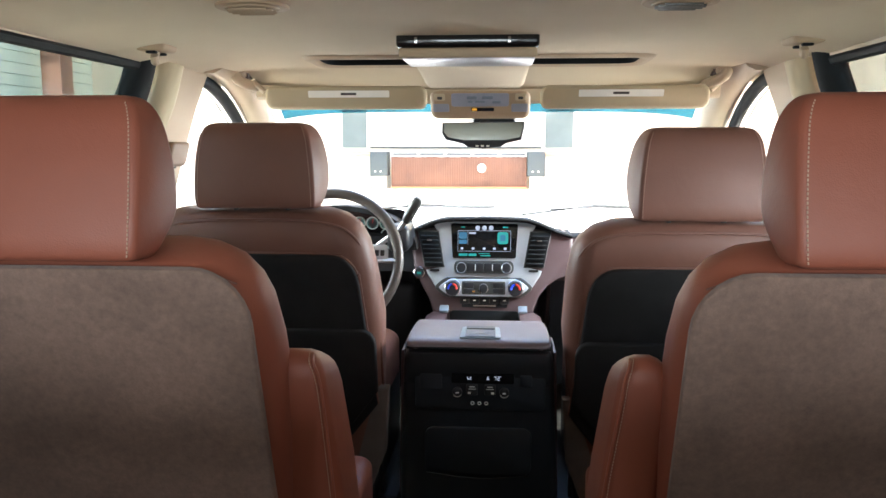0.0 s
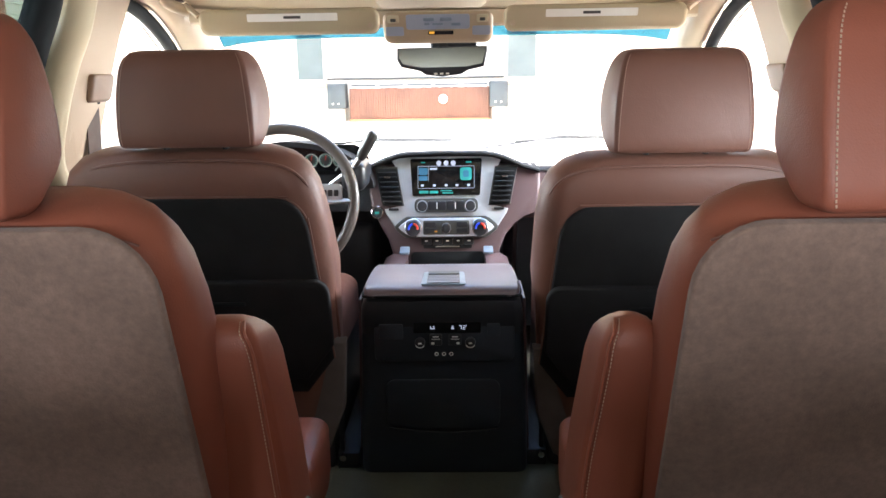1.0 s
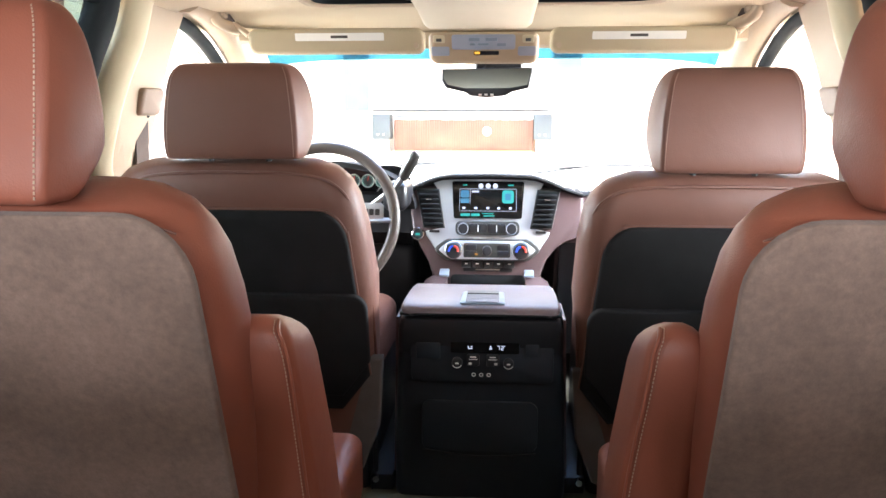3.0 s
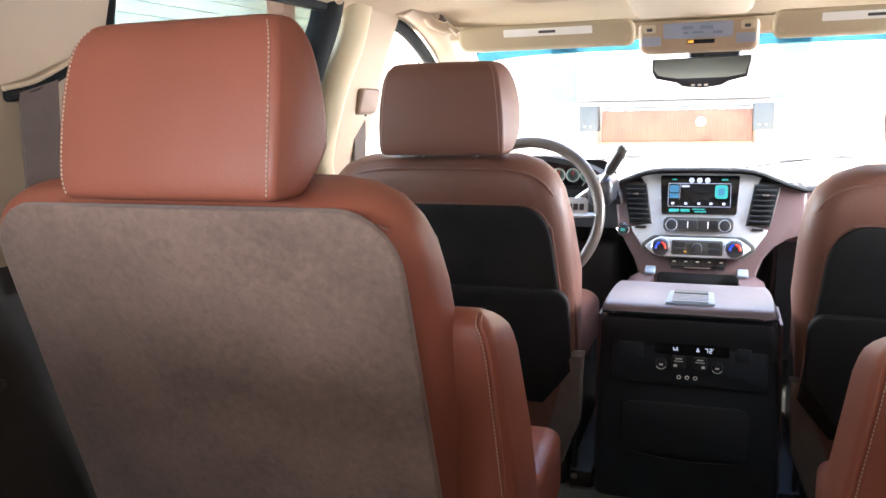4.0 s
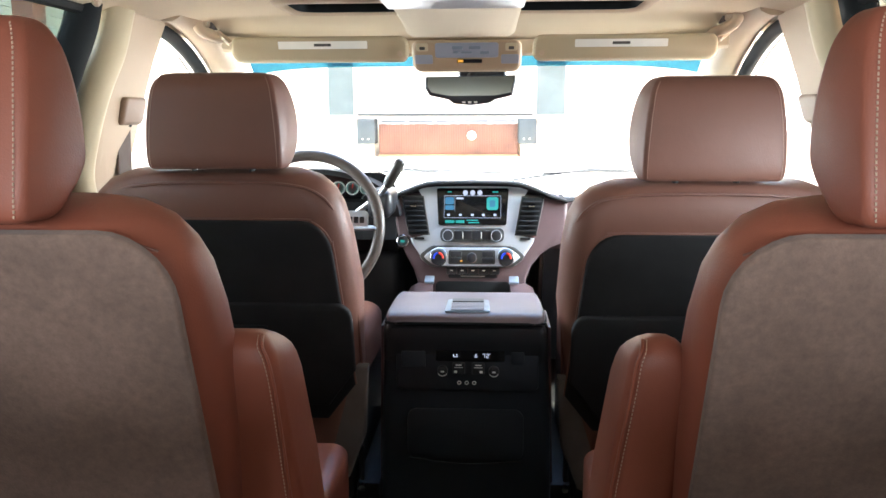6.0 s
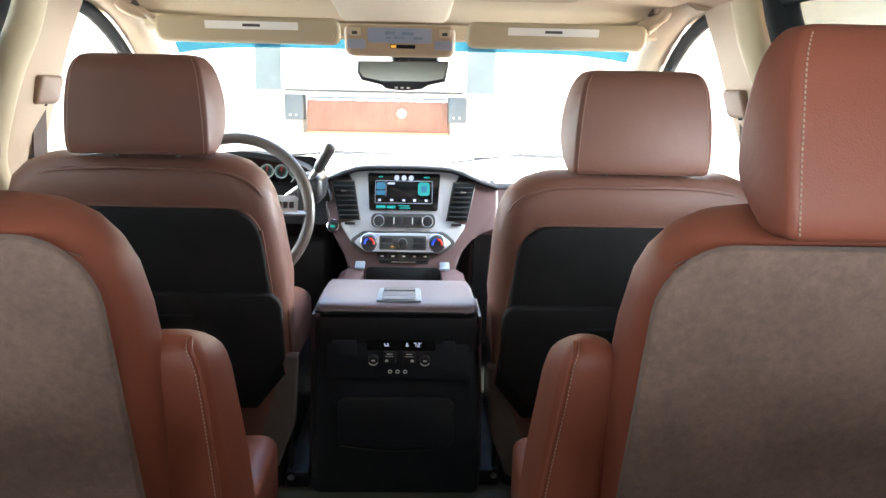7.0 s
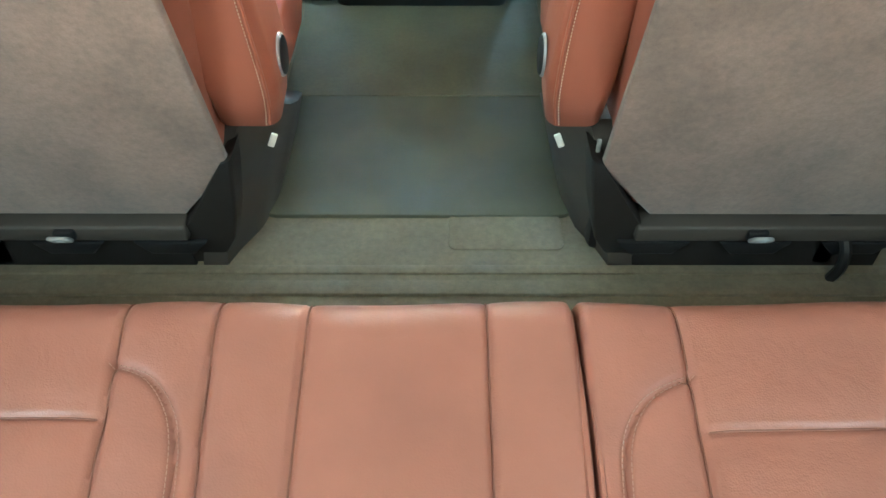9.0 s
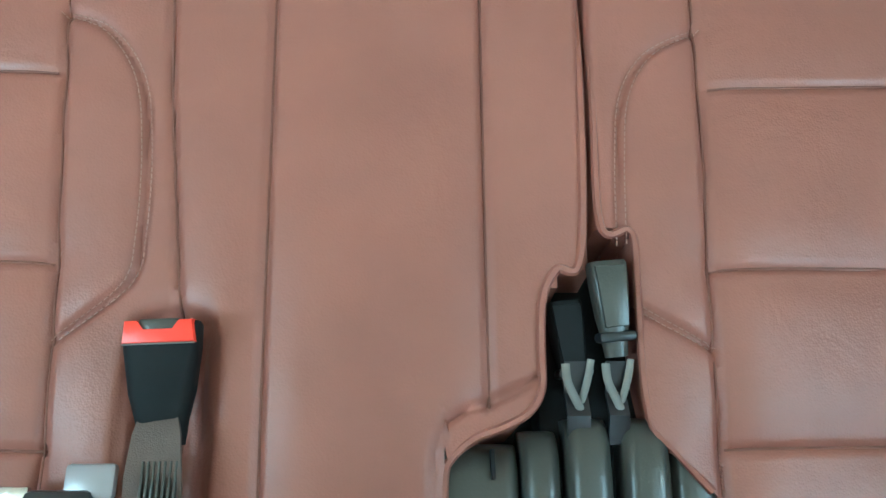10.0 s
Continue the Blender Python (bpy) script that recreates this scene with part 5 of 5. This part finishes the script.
part("driver_cap", loft([[Vector((x, y + 0.03 * (x / 0.7) ** 2, z)) for y, z in ((2.175, 0.574), (2.185, 0.581), (2.24, 0.586), (2.50, 0.535), (2.76, 0.485), (2.76, 0.47), (2.5, 0.51))] for x in (-0.76, -0.5, -0.215)]), CLOTH, dash, "dark dash top")
part("middle_cap", loft([[Vector((x, y, z)) for y, z in ((2.27, 0.53), (2.28, 0.555), (2.50, 0.525), (2.76, 0.485), (2.76, 0.46))] for x in (-0.214, 0.0, 0.214)]), CLOTH, dash, "dark dash top")
part("lower_pad", loft([[Vector((x, y + 0.03 * (x / 0.7) ** 2, z)) for y, z in [(2.26, 0.10), (2.24, 0.20), (2.20, 0.36), (2.165, 0.475), (2.19, 0.48), (2.30, 0.30), (2.30, 0.10)]] for x in (0.20, 0.3, 0.5, 0.76)]), BLACK, dash, "black lower dash")
part("driver_pad", loft([[Vector((x, y, z)) for y, z in profile] for x in (-0.76, -0.6, -0.45, -0.30, -0.21)]), BLACK, dash, "black driver dash")
part("knee_panel", box(-0.74, -0.20, 2.17, 2.30, 0.10, 0.44, 0.03, 3), BLACK, dash)

SLOPE = 0.48


def stack(u, v, w):
    """The centre stack's leaning face: u across, v height, w towards the seats."""
    return Vector((u, 2.205 - SLOPE * (0.62 - v) - w, v))


def on(d):
    return lambda u, v, w: stack(u, v, w + d)


centre = thing("centre_stack", "silver and mauve centre stack with touchscreen, air vents and climate knobs", "centre stack", at=Matrix.Translation((0, 2.2, 0.4)))
flank = [(-0.209, 0.598), (-0.215, 0.565), (-0.215, 0.527), (-0.206, 0.484), (-0.184, 0.440), (-0.160, 0.402), (-0.146, 0.365), (-0.144, 0.33), (0.142, 0.33), (0.146, 0.375), (0.162, 0.412), (0.188, 0.440), (0.218, 0.459), (0.256, 0.472), (0.262, 0.530), (0.262, 0.577), (0.236, 0.594)]
part("surround", slab(flank, 0.06, on(-0.055), 0.010, 3), PAD, centre, "mauve-brown padded surround")
silver = [(-0.110, 0.624), (-0.136, 0.620), (-0.152, 0.608), (-0.137, 0.586), (-0.120, 0.500), (-0.128, 0.490), (-0.170, 0.481), (-0.166, 0.470), (-0.138, 0.432), (-0.110, 0.412), (0.110, 0.412), (0.140, 0.434), (0.166, 0.470), (0.170, 0.481), (0.130, 0.490), (0.122, 0.500), (0.139, 0.586), (0.154, 0.608), (0.138, 0.620), (0.112, 0.624)]
part("silver_frame", slab(silver, 0.012, on(0.002), 0.005, 3), SILVER, centre, "silver frame")
part("brow", loft([[Vector((x, y, z)) for y, z in ((2.165, 0.6275 + h), (2.168, 0.632 + h), (2.20, 0.635 + h), (2.32, 0.585), (2.30, 0.57), (2.2, 0.615 + h))] for x, h in ((-0.26, -0.050), (-0.215, -0.036), (-0.165, -0.014), (-0.130, -0.003), (-0.10, 0.0), (0.0, 0.002), (0.10, 0.0), (0.130, -0.003), (0.165, -0.014), (0.215, -0.036), (0.26, -0.050))]), CLOTH, centre, "dark padded brow")
screen = part("touchscreen", slab([(u * (1.0 + 0.75 * (v - 0.5655)), v) for u, v in rounded(0.097, 0.0490, 0.006, 4, 0.0, 0.5655)], 0.006, on(0.012), 0.002), GLOSS, centre, "glossy black touchscreen")
top = on(0.0186)
quad = lambda u, v, a, b, place=top: slab(rounded(a, b, min(a, b) * 0.4, 2, u, v), 0.0006, place)
lit("screen_line", [quad(0.0, 0.5945, 0.078, 0.0005), quad(0.0, 0.5365, 0.078, 0.0004), quad(-0.078, 0.566, 0.0004, 0.028), quad(0.078, 0.566, 0.0004, 0.028), quad(-0.049, 0.574, 0.0004, 0.020)], DAYLIT, screen, "pale border lines")
lit("screen_icon", [disc(u, 0.6025, 0.0070, 0.0006, top, 16) for u in (-0.020, 0.0, 0.020)], DAYLIT, screen, "three round white icons")
lit("screen_icon", [quad(-0.0635, 0.581, 0.012, 0.0095), quad(-0.0635, 0.563, 0.012, 0.006)], CYAN, screen, "blue album tile")
lit("screen_icon", [quad(0.055, 0.574, 0.016, 0.017)], TEAL, screen, "teal station tile")
lit("screen_icon", [quad(0.055, 0.574, 0.008, 0.009, on(0.0194))], CYAN, screen, "blue station mark")
lit("screen_text", [quad(-0.064, 0.6045, 0.006, 0.0016), quad(0.063, 0.6045, 0.008, 0.0018)], TEAL, screen, "teal status marks")
lit("screen_text", [quad(-0.035, 0.5875, 0.010, 0.0024)], DAYLIT, screen, "white station number bar")
lit("screen_text", [quad(u, 0.5440, 0.0040, 0.0030) for u in (-0.066, -0.033, 0.0, 0.030, 0.062)], DAYLIT, screen, "white control marks")
lit("screen_text", [quad(-0.062, 0.5265, 0.013, 0.0036), quad(-0.034, 0.5265, 0.012, 0.0036)], TEAL, screen, "teal tabs")
lit("screen_text", [quad(0.0, 0.5300, 0.016, 0.0013), quad(0.004, 0.5240, 0.015, 0.0016)], TEAL, screen, "teal text bars")
# key strip
part("key_strip", slab(rounded(0.0875, 0.0180, 0.014, 6, 0.0, 0.4920), 0.006, on(0.014), 0.002), GREY, centre, "dark grey radio key strip")
for u in (-0.066, 0.066):
    k = part("knob", disc(u, 0.4920, 0.0145, 0.014, on(0.018), 24, 0.003), SATIN, centre, "round black radio knob")
    part("knob_ring", tube([stack(u + 0.0140 * math.cos(a), 0.4920 + 0.0140 * math.sin(a), 0.0315) for a in [2 * math.pi * j / 20 for j in range(20)]], 0.0009, 6, True), STEEL, k, "chrome ring")
for u in (-0.038, -0.0125, 0.0125, 0.038):
    part("key", slab(rounded(0.0115, 0.0120, 0.003, 3, u, 0.4920), 0.003, on(0.0204), 0.001), SATIN, centre, "black key")
for u in (-0.0252, 0.0252):
    part("key_divider", slab(rounded(0.0012, 0.008, 0.0005, 2, u, 0.4920), 0.002, on(0.0232)), PALE, centre)
# climate panel
def hexed(w, h):
    """A long panel with blunt pointed ends, half sizes w and h."""
    side = [(w, 0.0), (w - 0.006, 0.30 * h), (w - 0.024, 0.80 * h), (w - 0.036, h)]
    right = [(u, -v) for u, v in side[:0:-1]] + side
    return [(u, 0.4365 + v) for u, v in right] + [(-u, 0.4365 + v) for u, v in right[::-1]]


part("climate_bezel", slab(hexed(0.143, 0.0275), 0.012, on(0.006), 0.004), GREY, centre, "dark rim of the climate panel")
part("climate_panel", slab(hexed(0.130, 0.0232), 0.006, on(0.0184), 0.002), SILVER, centre, "silver climate panel")
part("climate_keys", slab(rounded(0.063, 0.018, 0.004, 4, 0.0, 0.4365), 0.003, on(0.0245), 0.001), GREY, centre, "dark climate key field")
part("fan_dial", disc(0.0, 0.4365, 0.0125, 0.010, on(0.0276), 24, 0.003), SATIN, centre, "black fan dial")
part("fan_ring", tube([stack(0.0132 * math.cos(a), 0.4365 + 0.0132 * math.sin(a), 0.0335) for a in [radians(190 + 160 * j / 14) for j in range(15)]], 0.0013, 6), CHROME, centre, "chrome arc")
for u, v in ((-0.043, 0.4445), (-0.043, 0.4285), (0.043, 0.4445), (0.043, 0.4285)):
    part("key", slab(rounded(0.015, 0.0066, 0.002, 3, u, v), 0.002, on(0.0276), 0.0008), SATIN, centre, "black key")
part("pilot_lamp", slab(rounded(0.004, 0.0015, 0.0006, 2, -0.028, 0.4275), 0.001, on(0.0300)), AMBER, centre, "amber pilot lamp")
for u in (-0.090, 0.092):
    k = part("temperature_knob", disc(u, 0.4365, 0.0205, 0.016, on(0.0245), 28, 0.004), SATIN, centre, "black temperature knob")
    part("knob_ring", tube([stack(u + 0.0218 * math.cos(a), 0.4365 + 0.0218 * math.sin(a), 0.0262) for a in [2 * math.pi * j / 26 for j in range(26)]], 0.0020, 6, True), CHROME, k, "chrome ring")
    part("cold_mark", tube([stack(u + 0.012 * math.cos(a), 0.4365 + 0.012 * math.sin(a), 0.0408) for a in [radians(95 + 95 * j / 8) for j in range(9)]], 0.0030, 6), BLUE, k, "blue cold arc")
    part("hot_mark", tube([stack(u + 0.012 * math.cos(a), 0.4365 + 0.012 * math.sin(a), 0.0408) for a in [radians(-10 + 95 * j / 8) for j in range(9)]], 0.0030, 6), RED, k, "red hot arc")
# switch row and slot below
for j in range(5):
    part("switch", slab(rounded(0.0135, 0.0085, 0.002, 3, -0.055 + 0.029 * j, 0.3985), 0.007, on(0.006), 0.002), SATIN, centre, "black toggle switch")
    part("switch_mark", slab(rounded(0.004, 0.0015, 0.0006, 2, -0.055 + 0.029 * j, 0.4005), 0.0008, on(0.0132)), PALE, centre)
part("disc_slot", slab(rounded(0.033, 0.0018, 0.0015, 3, 0.003, 0.3855), 0.004, on(0.006)), CHROME, centre, "chrome strip")
part("slot_mouth", slab(rounded(0.100, 0.019, 0.012, 4, 0.003, 0.353), 0.004, on(0.0052), 0.002), SEAL, centre, "dark storage opening")
part("lower_field", slab(rounded(0.066, 0.005, 0.003, 3, 0.003, 0.3855), 0.003, on(0.0052)), BLACK, centre)
# air vents beside the screen
for s in (-1, 1):
    cz = 0.541
    def mid(v):
        return s * (0.1565 - 0.21 * (cz - v))
    outline = [(mid(cz + 0.049) - 0.029, cz + 0.049), (mid(cz + 0.049) + 0.029, cz + 0.049), (mid(cz - 0.047) + 0.027, cz - 0.047), (mid(cz - 0.047) - 0.027, cz - 0.047)]
    part("vent_bezel", slab([(mid(cz) + (u - mid(cz)) * 1.12, cz + (v - cz) * 1.08) for u, v in outline], 0.014, on(0.003), 0.005, 3), GREY, centre, "dark vent bezel")
    vent = part("air_vent", slab(outline, 0.002, on(0.0172)), SEAL, centre, "black air vent")
    for j in range(7):
        v = cz + 0.038 - 0.0126 * j
        part("slat", slab(rounded(0.025, 0.0022, 0.001, 2, mid(v), v), 0.010, on(0.0195), 0.0008), SEAL, vent)
    part("tab", slab(rounded(0.008, 0.0022, 0.001, 2, mid(cz + 0.028), cz + 0.0275), 0.004, on(0.0296)), CHROME, vent, "chrome slider tab")
    part("thumb_wheel", slab(rounded(0.014, 0.0032, 0.002, 3, mid(cz - 0.056), cz - 0.0585), 0.004, on(0.0145)), SATIN, centre, "thumb wheel")
part("start_button", disc(-0.191, 0.474, 0.0135, 0.010, on(0.004), 24, 0.003), SATIN, centre, "round black start button")
part("start_ring", tube([stack(-0.191 + 0.0150 * math.cos(a), 0.474 + 0.0150 * math.sin(a), 0.009) for a in [2 * math.pi * j / 22 for j in range(22)]], 0.0022, 6, True), CHROME, centre, "chrome ring")
part("start_mark", slab(rounded(0.006, 0.003, 0.001, 2, -0.191, 0.474), 0.001, on(0.0142)), TEAL, centre, "lit teal mark")

# instrument cluster
cluster = thing("instrument_cluster", "dark instrument cluster with lit dials and red needles", "instrument cluster", at=Matrix.Translation((-0.42, 2.2, 0.6)))
part("hood", loft([[Vector((-0.43 + 0.235 * math.cos(a), y, 0.545 + h * math.sin(a))) for a in [math.pi * j / 20 for j in range(21)]] + [Vector((-0.43 + 0.215 * math.cos(a), y, 0.545 + (h - 0.014) * math.sin(a))) for a in [math.pi * j / 20 for j in range(20, -1, -1)]] for y, h in ((2.10, 0.128), (2.25, 0.120))]), CLOTH, cluster, "black padded hood")
back = lambda u, v, w: Vector((u, 2.215 - w, v))
part("face", slab(rounded(0.212, 0.07, 0.05, 6, -0.43, 0.585), 0.006, back), GLOSS, cluster, "glossy black dial face")
for cx, cz, r in ((-0.274, 0.560, 0.046), (-0.301, 0.612, 0.018), (-0.341, 0.612, 0.018), (-0.381, 0.612, 0.018), (-0.52, 0.575, 0.046)):
    d = part("dial", disc(cx, cz, r, 0.004, lambda u, v, w: back(u, v, w + 0.0062), 28), SATIN, cluster, "round dial")
    part("dial_ring", tube([back(cx + r * math.cos(a), cz + r * math.sin(a), 0.011) for a in [2 * math.pi * j / 28 for j in range(28)]], 0.0020, 6, True), PALE, d, "silver ring")
    part("dial_marks", join(*[box(-0.0012, 0.0012, -0.001, 0.001, r * 0.68, r * 0.92, 0, 1, Matrix.Translation((cx, 2.203, cz)) @ pose(0, 0, 0, 0, 150 - 300 * j / 10, 0)) for j in range(11)]), DIAL, d, "lit green marks")
    part("needle", box(-0.001, 0.001, -0.001, 0.001, 0.0, r * 0.8, 0, 1, Matrix.Translation((cx, 2.201, cz)) @ pose(0, 0, 0, 0, -110 if r > 0.03 else 10, 0)), NEEDLE, d, "red needle")

# steering wheel and column stalk
wheel = thing("steering_wheel", "taupe leather steering wheel with a silver hub", "steering wheel", at=Matrix.Translation((-0.402, 1.94, 0.54)))
tilt_m = Matrix.Translation((-0.414, 1.935, 0.538)) @ pose(0, 0, 0, -18, 0, 0)
R = 0.186
part("rim", tube([tilt_m @ Vector((R * math.cos(a), 0, R * math.sin(a))) for a in [2 * math.pi * j / 56 for j in range(56)]], 0.0143, 12, True), RIM, wheel)
part("hub", slab([(p[0], p[1]) for p in rounded(0.075, 0.062, 0.04, 6)], 0.05, lambda u, v, w: tilt_m @ Vector((u, 0.04 - w, v)), 0.012, 3), RIM, wheel, "taupe hub pad")
for a in (0, 180, 255, 285):
    c, s = math.cos(radians(a)), math.sin(radians(a))
    part("spoke", tube([tilt_m @ Vector((c * q, 0.012 * (1 - q / R), s * q)) for q in (0.05, 0.10, 0.15, R - 0.006)], [0.026, 0.020, 0.017, 0.015], 8, flat=0.4), SILVER, wheel, "silver spoke")
part("badge", slab([(-0.028, 0.006), (-0.010, 0.006), (-0.010, 0.012), (0.010, 0.012), (0.010, 0.006), (0.028, 0.006), (0.028, -0.006), (0.010, -0.006), (0.010, -0.012), (-0.010, -0.012), (-0.010, -0.006), (-0.028, -0.006)], 0.004, lambda u, v, w: tilt_m @ Vector((u, -0.0102 - w, v))), CHROME, wheel, "plain chrome emblem")
for s in (-1, 1):
    part("control_pad", slab(rounded(0.030, 0.024, 0.010, 4, s * 0.128, 0.018), 0.006, lambda u, v, w: tilt_m @ Vector((u, -0.004 - w, v)), 0.002), SILVER, wheel, "silver control pad")
    for k in range(3):
        part("control_key", slab(rounded(0.0055, 0.008, 0.002, 3, s * 0.128 + 0.015 * (k - 1), 0.018), 0.002, lambda u, v, w: tilt_m @ Vector((u, -0.0102 - w, v))), SATIN, wheel)
part("column", tube([tilt_m @ Vector((0, 0.03, 0)), tilt_m @ Vector((0, 0.20, 0.0))], 0.055, 14), BLACK, wheel, "black column shroud")
lever = thing("gear_lever", "grey column gear lever with a thick grip", "gear lever", at=Matrix.Translation((-0.24, 2.03, 0.6)))
part("stem", tube([(-0.30, 2.04, 0.565), (-0.235, 2.01, 0.612), (-0.212, 1.995, 0.645)], 0.008, 10), STEEL, lever)
part("grip", tube([(-0.216, 2.0, 0.638), (-0.208, 1.995, 0.650), (-0.188, 1.985, 0.684), (-0.178, 1.98, 0.700), (-0.175, 1.979, 0.704)], [0.011, 0.0145, 0.0145, 0.013, 0.008], 12), GREY, lever, "dark grey grip")
part("boot", box(-0.27, -0.205, 2.0, 2.16, 0.55, 0.625, 0.02, 3), SATIN, lever, "black column collar")

# ---------------------------------------------------------------- outdoors
structure("ground", box(-1500, 1500, -1500, 1500, -0.70, -0.64), ASPHALT, "pale sunlit concrete ground")
hood = thing("car_hood", "white painted car hood beyond the windscreen", "car hood", at=Matrix.Translation((0, 3.3, 0.4)))
part("panel", loft([[Vector((x, y, z - 0.03 * (x / 0.8) ** 4)) for x in [-0.86 + 1.72 * k / 16 for k in range(17)]] + [Vector((x, y, z - 0.05 - 0.03 * (x / 0.8) ** 4)) for x in [0.86 - 1.72 * k / 16 for k in range(17)]] for y, z in ((2.80, 0.565), (2.95, 0.575), (3.3, 0.57), (3.7, 0.545), (3.95, 0.49), (4.05, 0.38))]), PAINT, hood)
for x0, x1, y in ((-0.55, 0.03, 2.76), (0.13, 0.66, 2.77)):
    wiper = thing("wiper", "black windscreen wiper resting on the cowl", "wiper", "wipers", at=Matrix.Translation((x0, y, 0.6)))
    part("arm", tube([(x0, y + 0.05, 0.585), ((x0 + x1) / 2, y - 0.01, 0.628), (x1, y, 0.620)], 0.005, 6), SEAL, wiper)
    part("blade", tube([(x0 + 0.1, y - 0.02, 0.612), ((x0 + x1) / 2, y - 0.025, 0.622), (x1 + 0.06, y - 0.02, 0.616)], 0.004, 6), SEAL, wiper)

house = thing("house", "pale sunlit stucco house front across the drive", "house", at=Matrix.Translation((0, 9.0, -0.64)))
part("wall", box(-14, 14, 8.7, 9.2, -0.64, 2.7), STUCCO, house)
# unseen deep overhang, added to keep the sun off the house front
part("roof", box(-14.4, 14.4, 6.5, 9.8, 2.7, 2.85, 0.03), STUCCO, house, "unseen pale eaves added to shade the front")
for x0, x1 in ((-1.73, -1.40), (0.52, 0.88)):
    frame_part = part("window", box(x0, x1, 8.66, 8.71, 0.76, 2.2), STUCCO, house, "narrow grey-green window")
    part("pane", box(x0 + 0.03, x1 - 0.03, 8.645, 8.662, 0.80, 2.16), HOUSEPANE, frame_part)
    part("sill", box(x0, x1 + 0.02, 8.62, 8.70, 0.715, 0.758, 0.01), TAN, frame_part, "tan stone sill")
part("ledge", box(-1.39, 0.51, 8.66, 8.70, 0.797, 0.812, 0.003), DARKBOX, house, "thin dark ledge between the windows")
low = thing("low_wall", "pale low wall carrying a slatted panel", "wall", at=Matrix.Translation((-0.4, 8.5, -0.64)))
part("body", box(-2.4, 1.6, 8.47, 8.60, -0.64, 0.36, 0.01), STUCCO, low)
rail = thing("slatted_panel", "weathered rust-brown slatted panel with a thin dark top rail", "fence", at=Matrix.Translation((-0.4, 8.45, 0.36)))
for k in range(5):
    part("top_rail", box(-1.10 + 0.292 * k, -1.10 + 0.292 * k + 0.255, 8.40, 8.46, 0.728, 0.742, 0.003), DARKBOX, rail, "thin dark top rail")
part("base_rail", box(-1.13, 0.35, 8.42, 8.49, 0.36, 0.385, 0.004), BRICK, rail, "rust-brown base rail")
dice = random.Random(5)
for k in range(58):
    x = -1.125 + 0.0253 * k
    part("slat", box(x, x + 0.0246, 8.435 + dice.uniform(0, 0.008), 8.46, 0.375, 0.702 + dice.uniform(-0.006, 0.006), 0.002), TIMBER, rail)
part("back_board", box(-1.13, 0.35, 8.462, 8.485, 0.37, 0.70), TIMBER, rail)
lamp = thing("wall_lamp", "round pale lamp glass on the slatted panel", "lamp", at=Matrix.Translation((-0.14, 8.42, 0.585)))
part("glass", disc(-0.14, 0.585, 0.048, 0.03, flat_xz(8.434), 24, 0.012), PALE, lamp)
for x in (-1.34, 0.345):
    bin_thing = thing("planter_box", "dark slate box mounted at the end of the slatted panel", "planter", "dark boxes", at=Matrix.Translation((x, 8.4, 0.36)))
    part("body", box(x, x + 0.19, 8.30, 8.52, 0.50, 0.760, 0.01), DARKBOX, bin_thing)
    part("pedestal", box(x + 0.03, x + 0.16, 8.35, 8.50, 0.355, 0.502, 0.01), STUCCO, bin_thing, "pale pedestal")
    for dx in (0.05, 0.11):
        part("mark", box(x + dx, x + dx + 0.016, 8.294, 8.301, 0.545, 0.560, 0.002), PALE, bin_thing, "small pale mark")

barn = thing("neighbour_house", "teal-grey clapboard house wall beside the drive", "house", at=Matrix.Translation((-4.6, 6, -0.64)))
part("wall", box(-5.0, -4.6, -2.0, 16, -0.64, 5.0), SIDING, barn)
for k in range(40):
    z = 0.3 + 0.11 * k
    part("clapboard", loft([[Vector((-4.6, y, z)), Vector((-4.572, y, z)), Vector((-4.585, y, z + 0.105)), Vector((-4.6, y, z + 0.105))] for y in (-2.0, 16.0)]), SIDING, barn)
for y in (3.6, 7.2):
    post = thing("porch_post", "brown timber porch post", "post", "porch posts", at=Matrix.Translation((-4.2, y, -0.64)))
    part("shaft", box(-4.30, -4.10, y, y + 0.22, -0.64, 4.2, 0.01), TIMBER, post)
    part("cap", box(-4.34, -4.06, y - 0.03, y + 0.25, 4.2, 4.3, 0.01), TIMBER, post)
wall = thing("garden_wall", "brown brick house wall beside the drive", "house", at=Matrix.Translation((5, 6, -0.64)))
part("wall", box(5.0, 5.4, -2.0, 8.0, -0.64, 5.0), BRICK, wall)
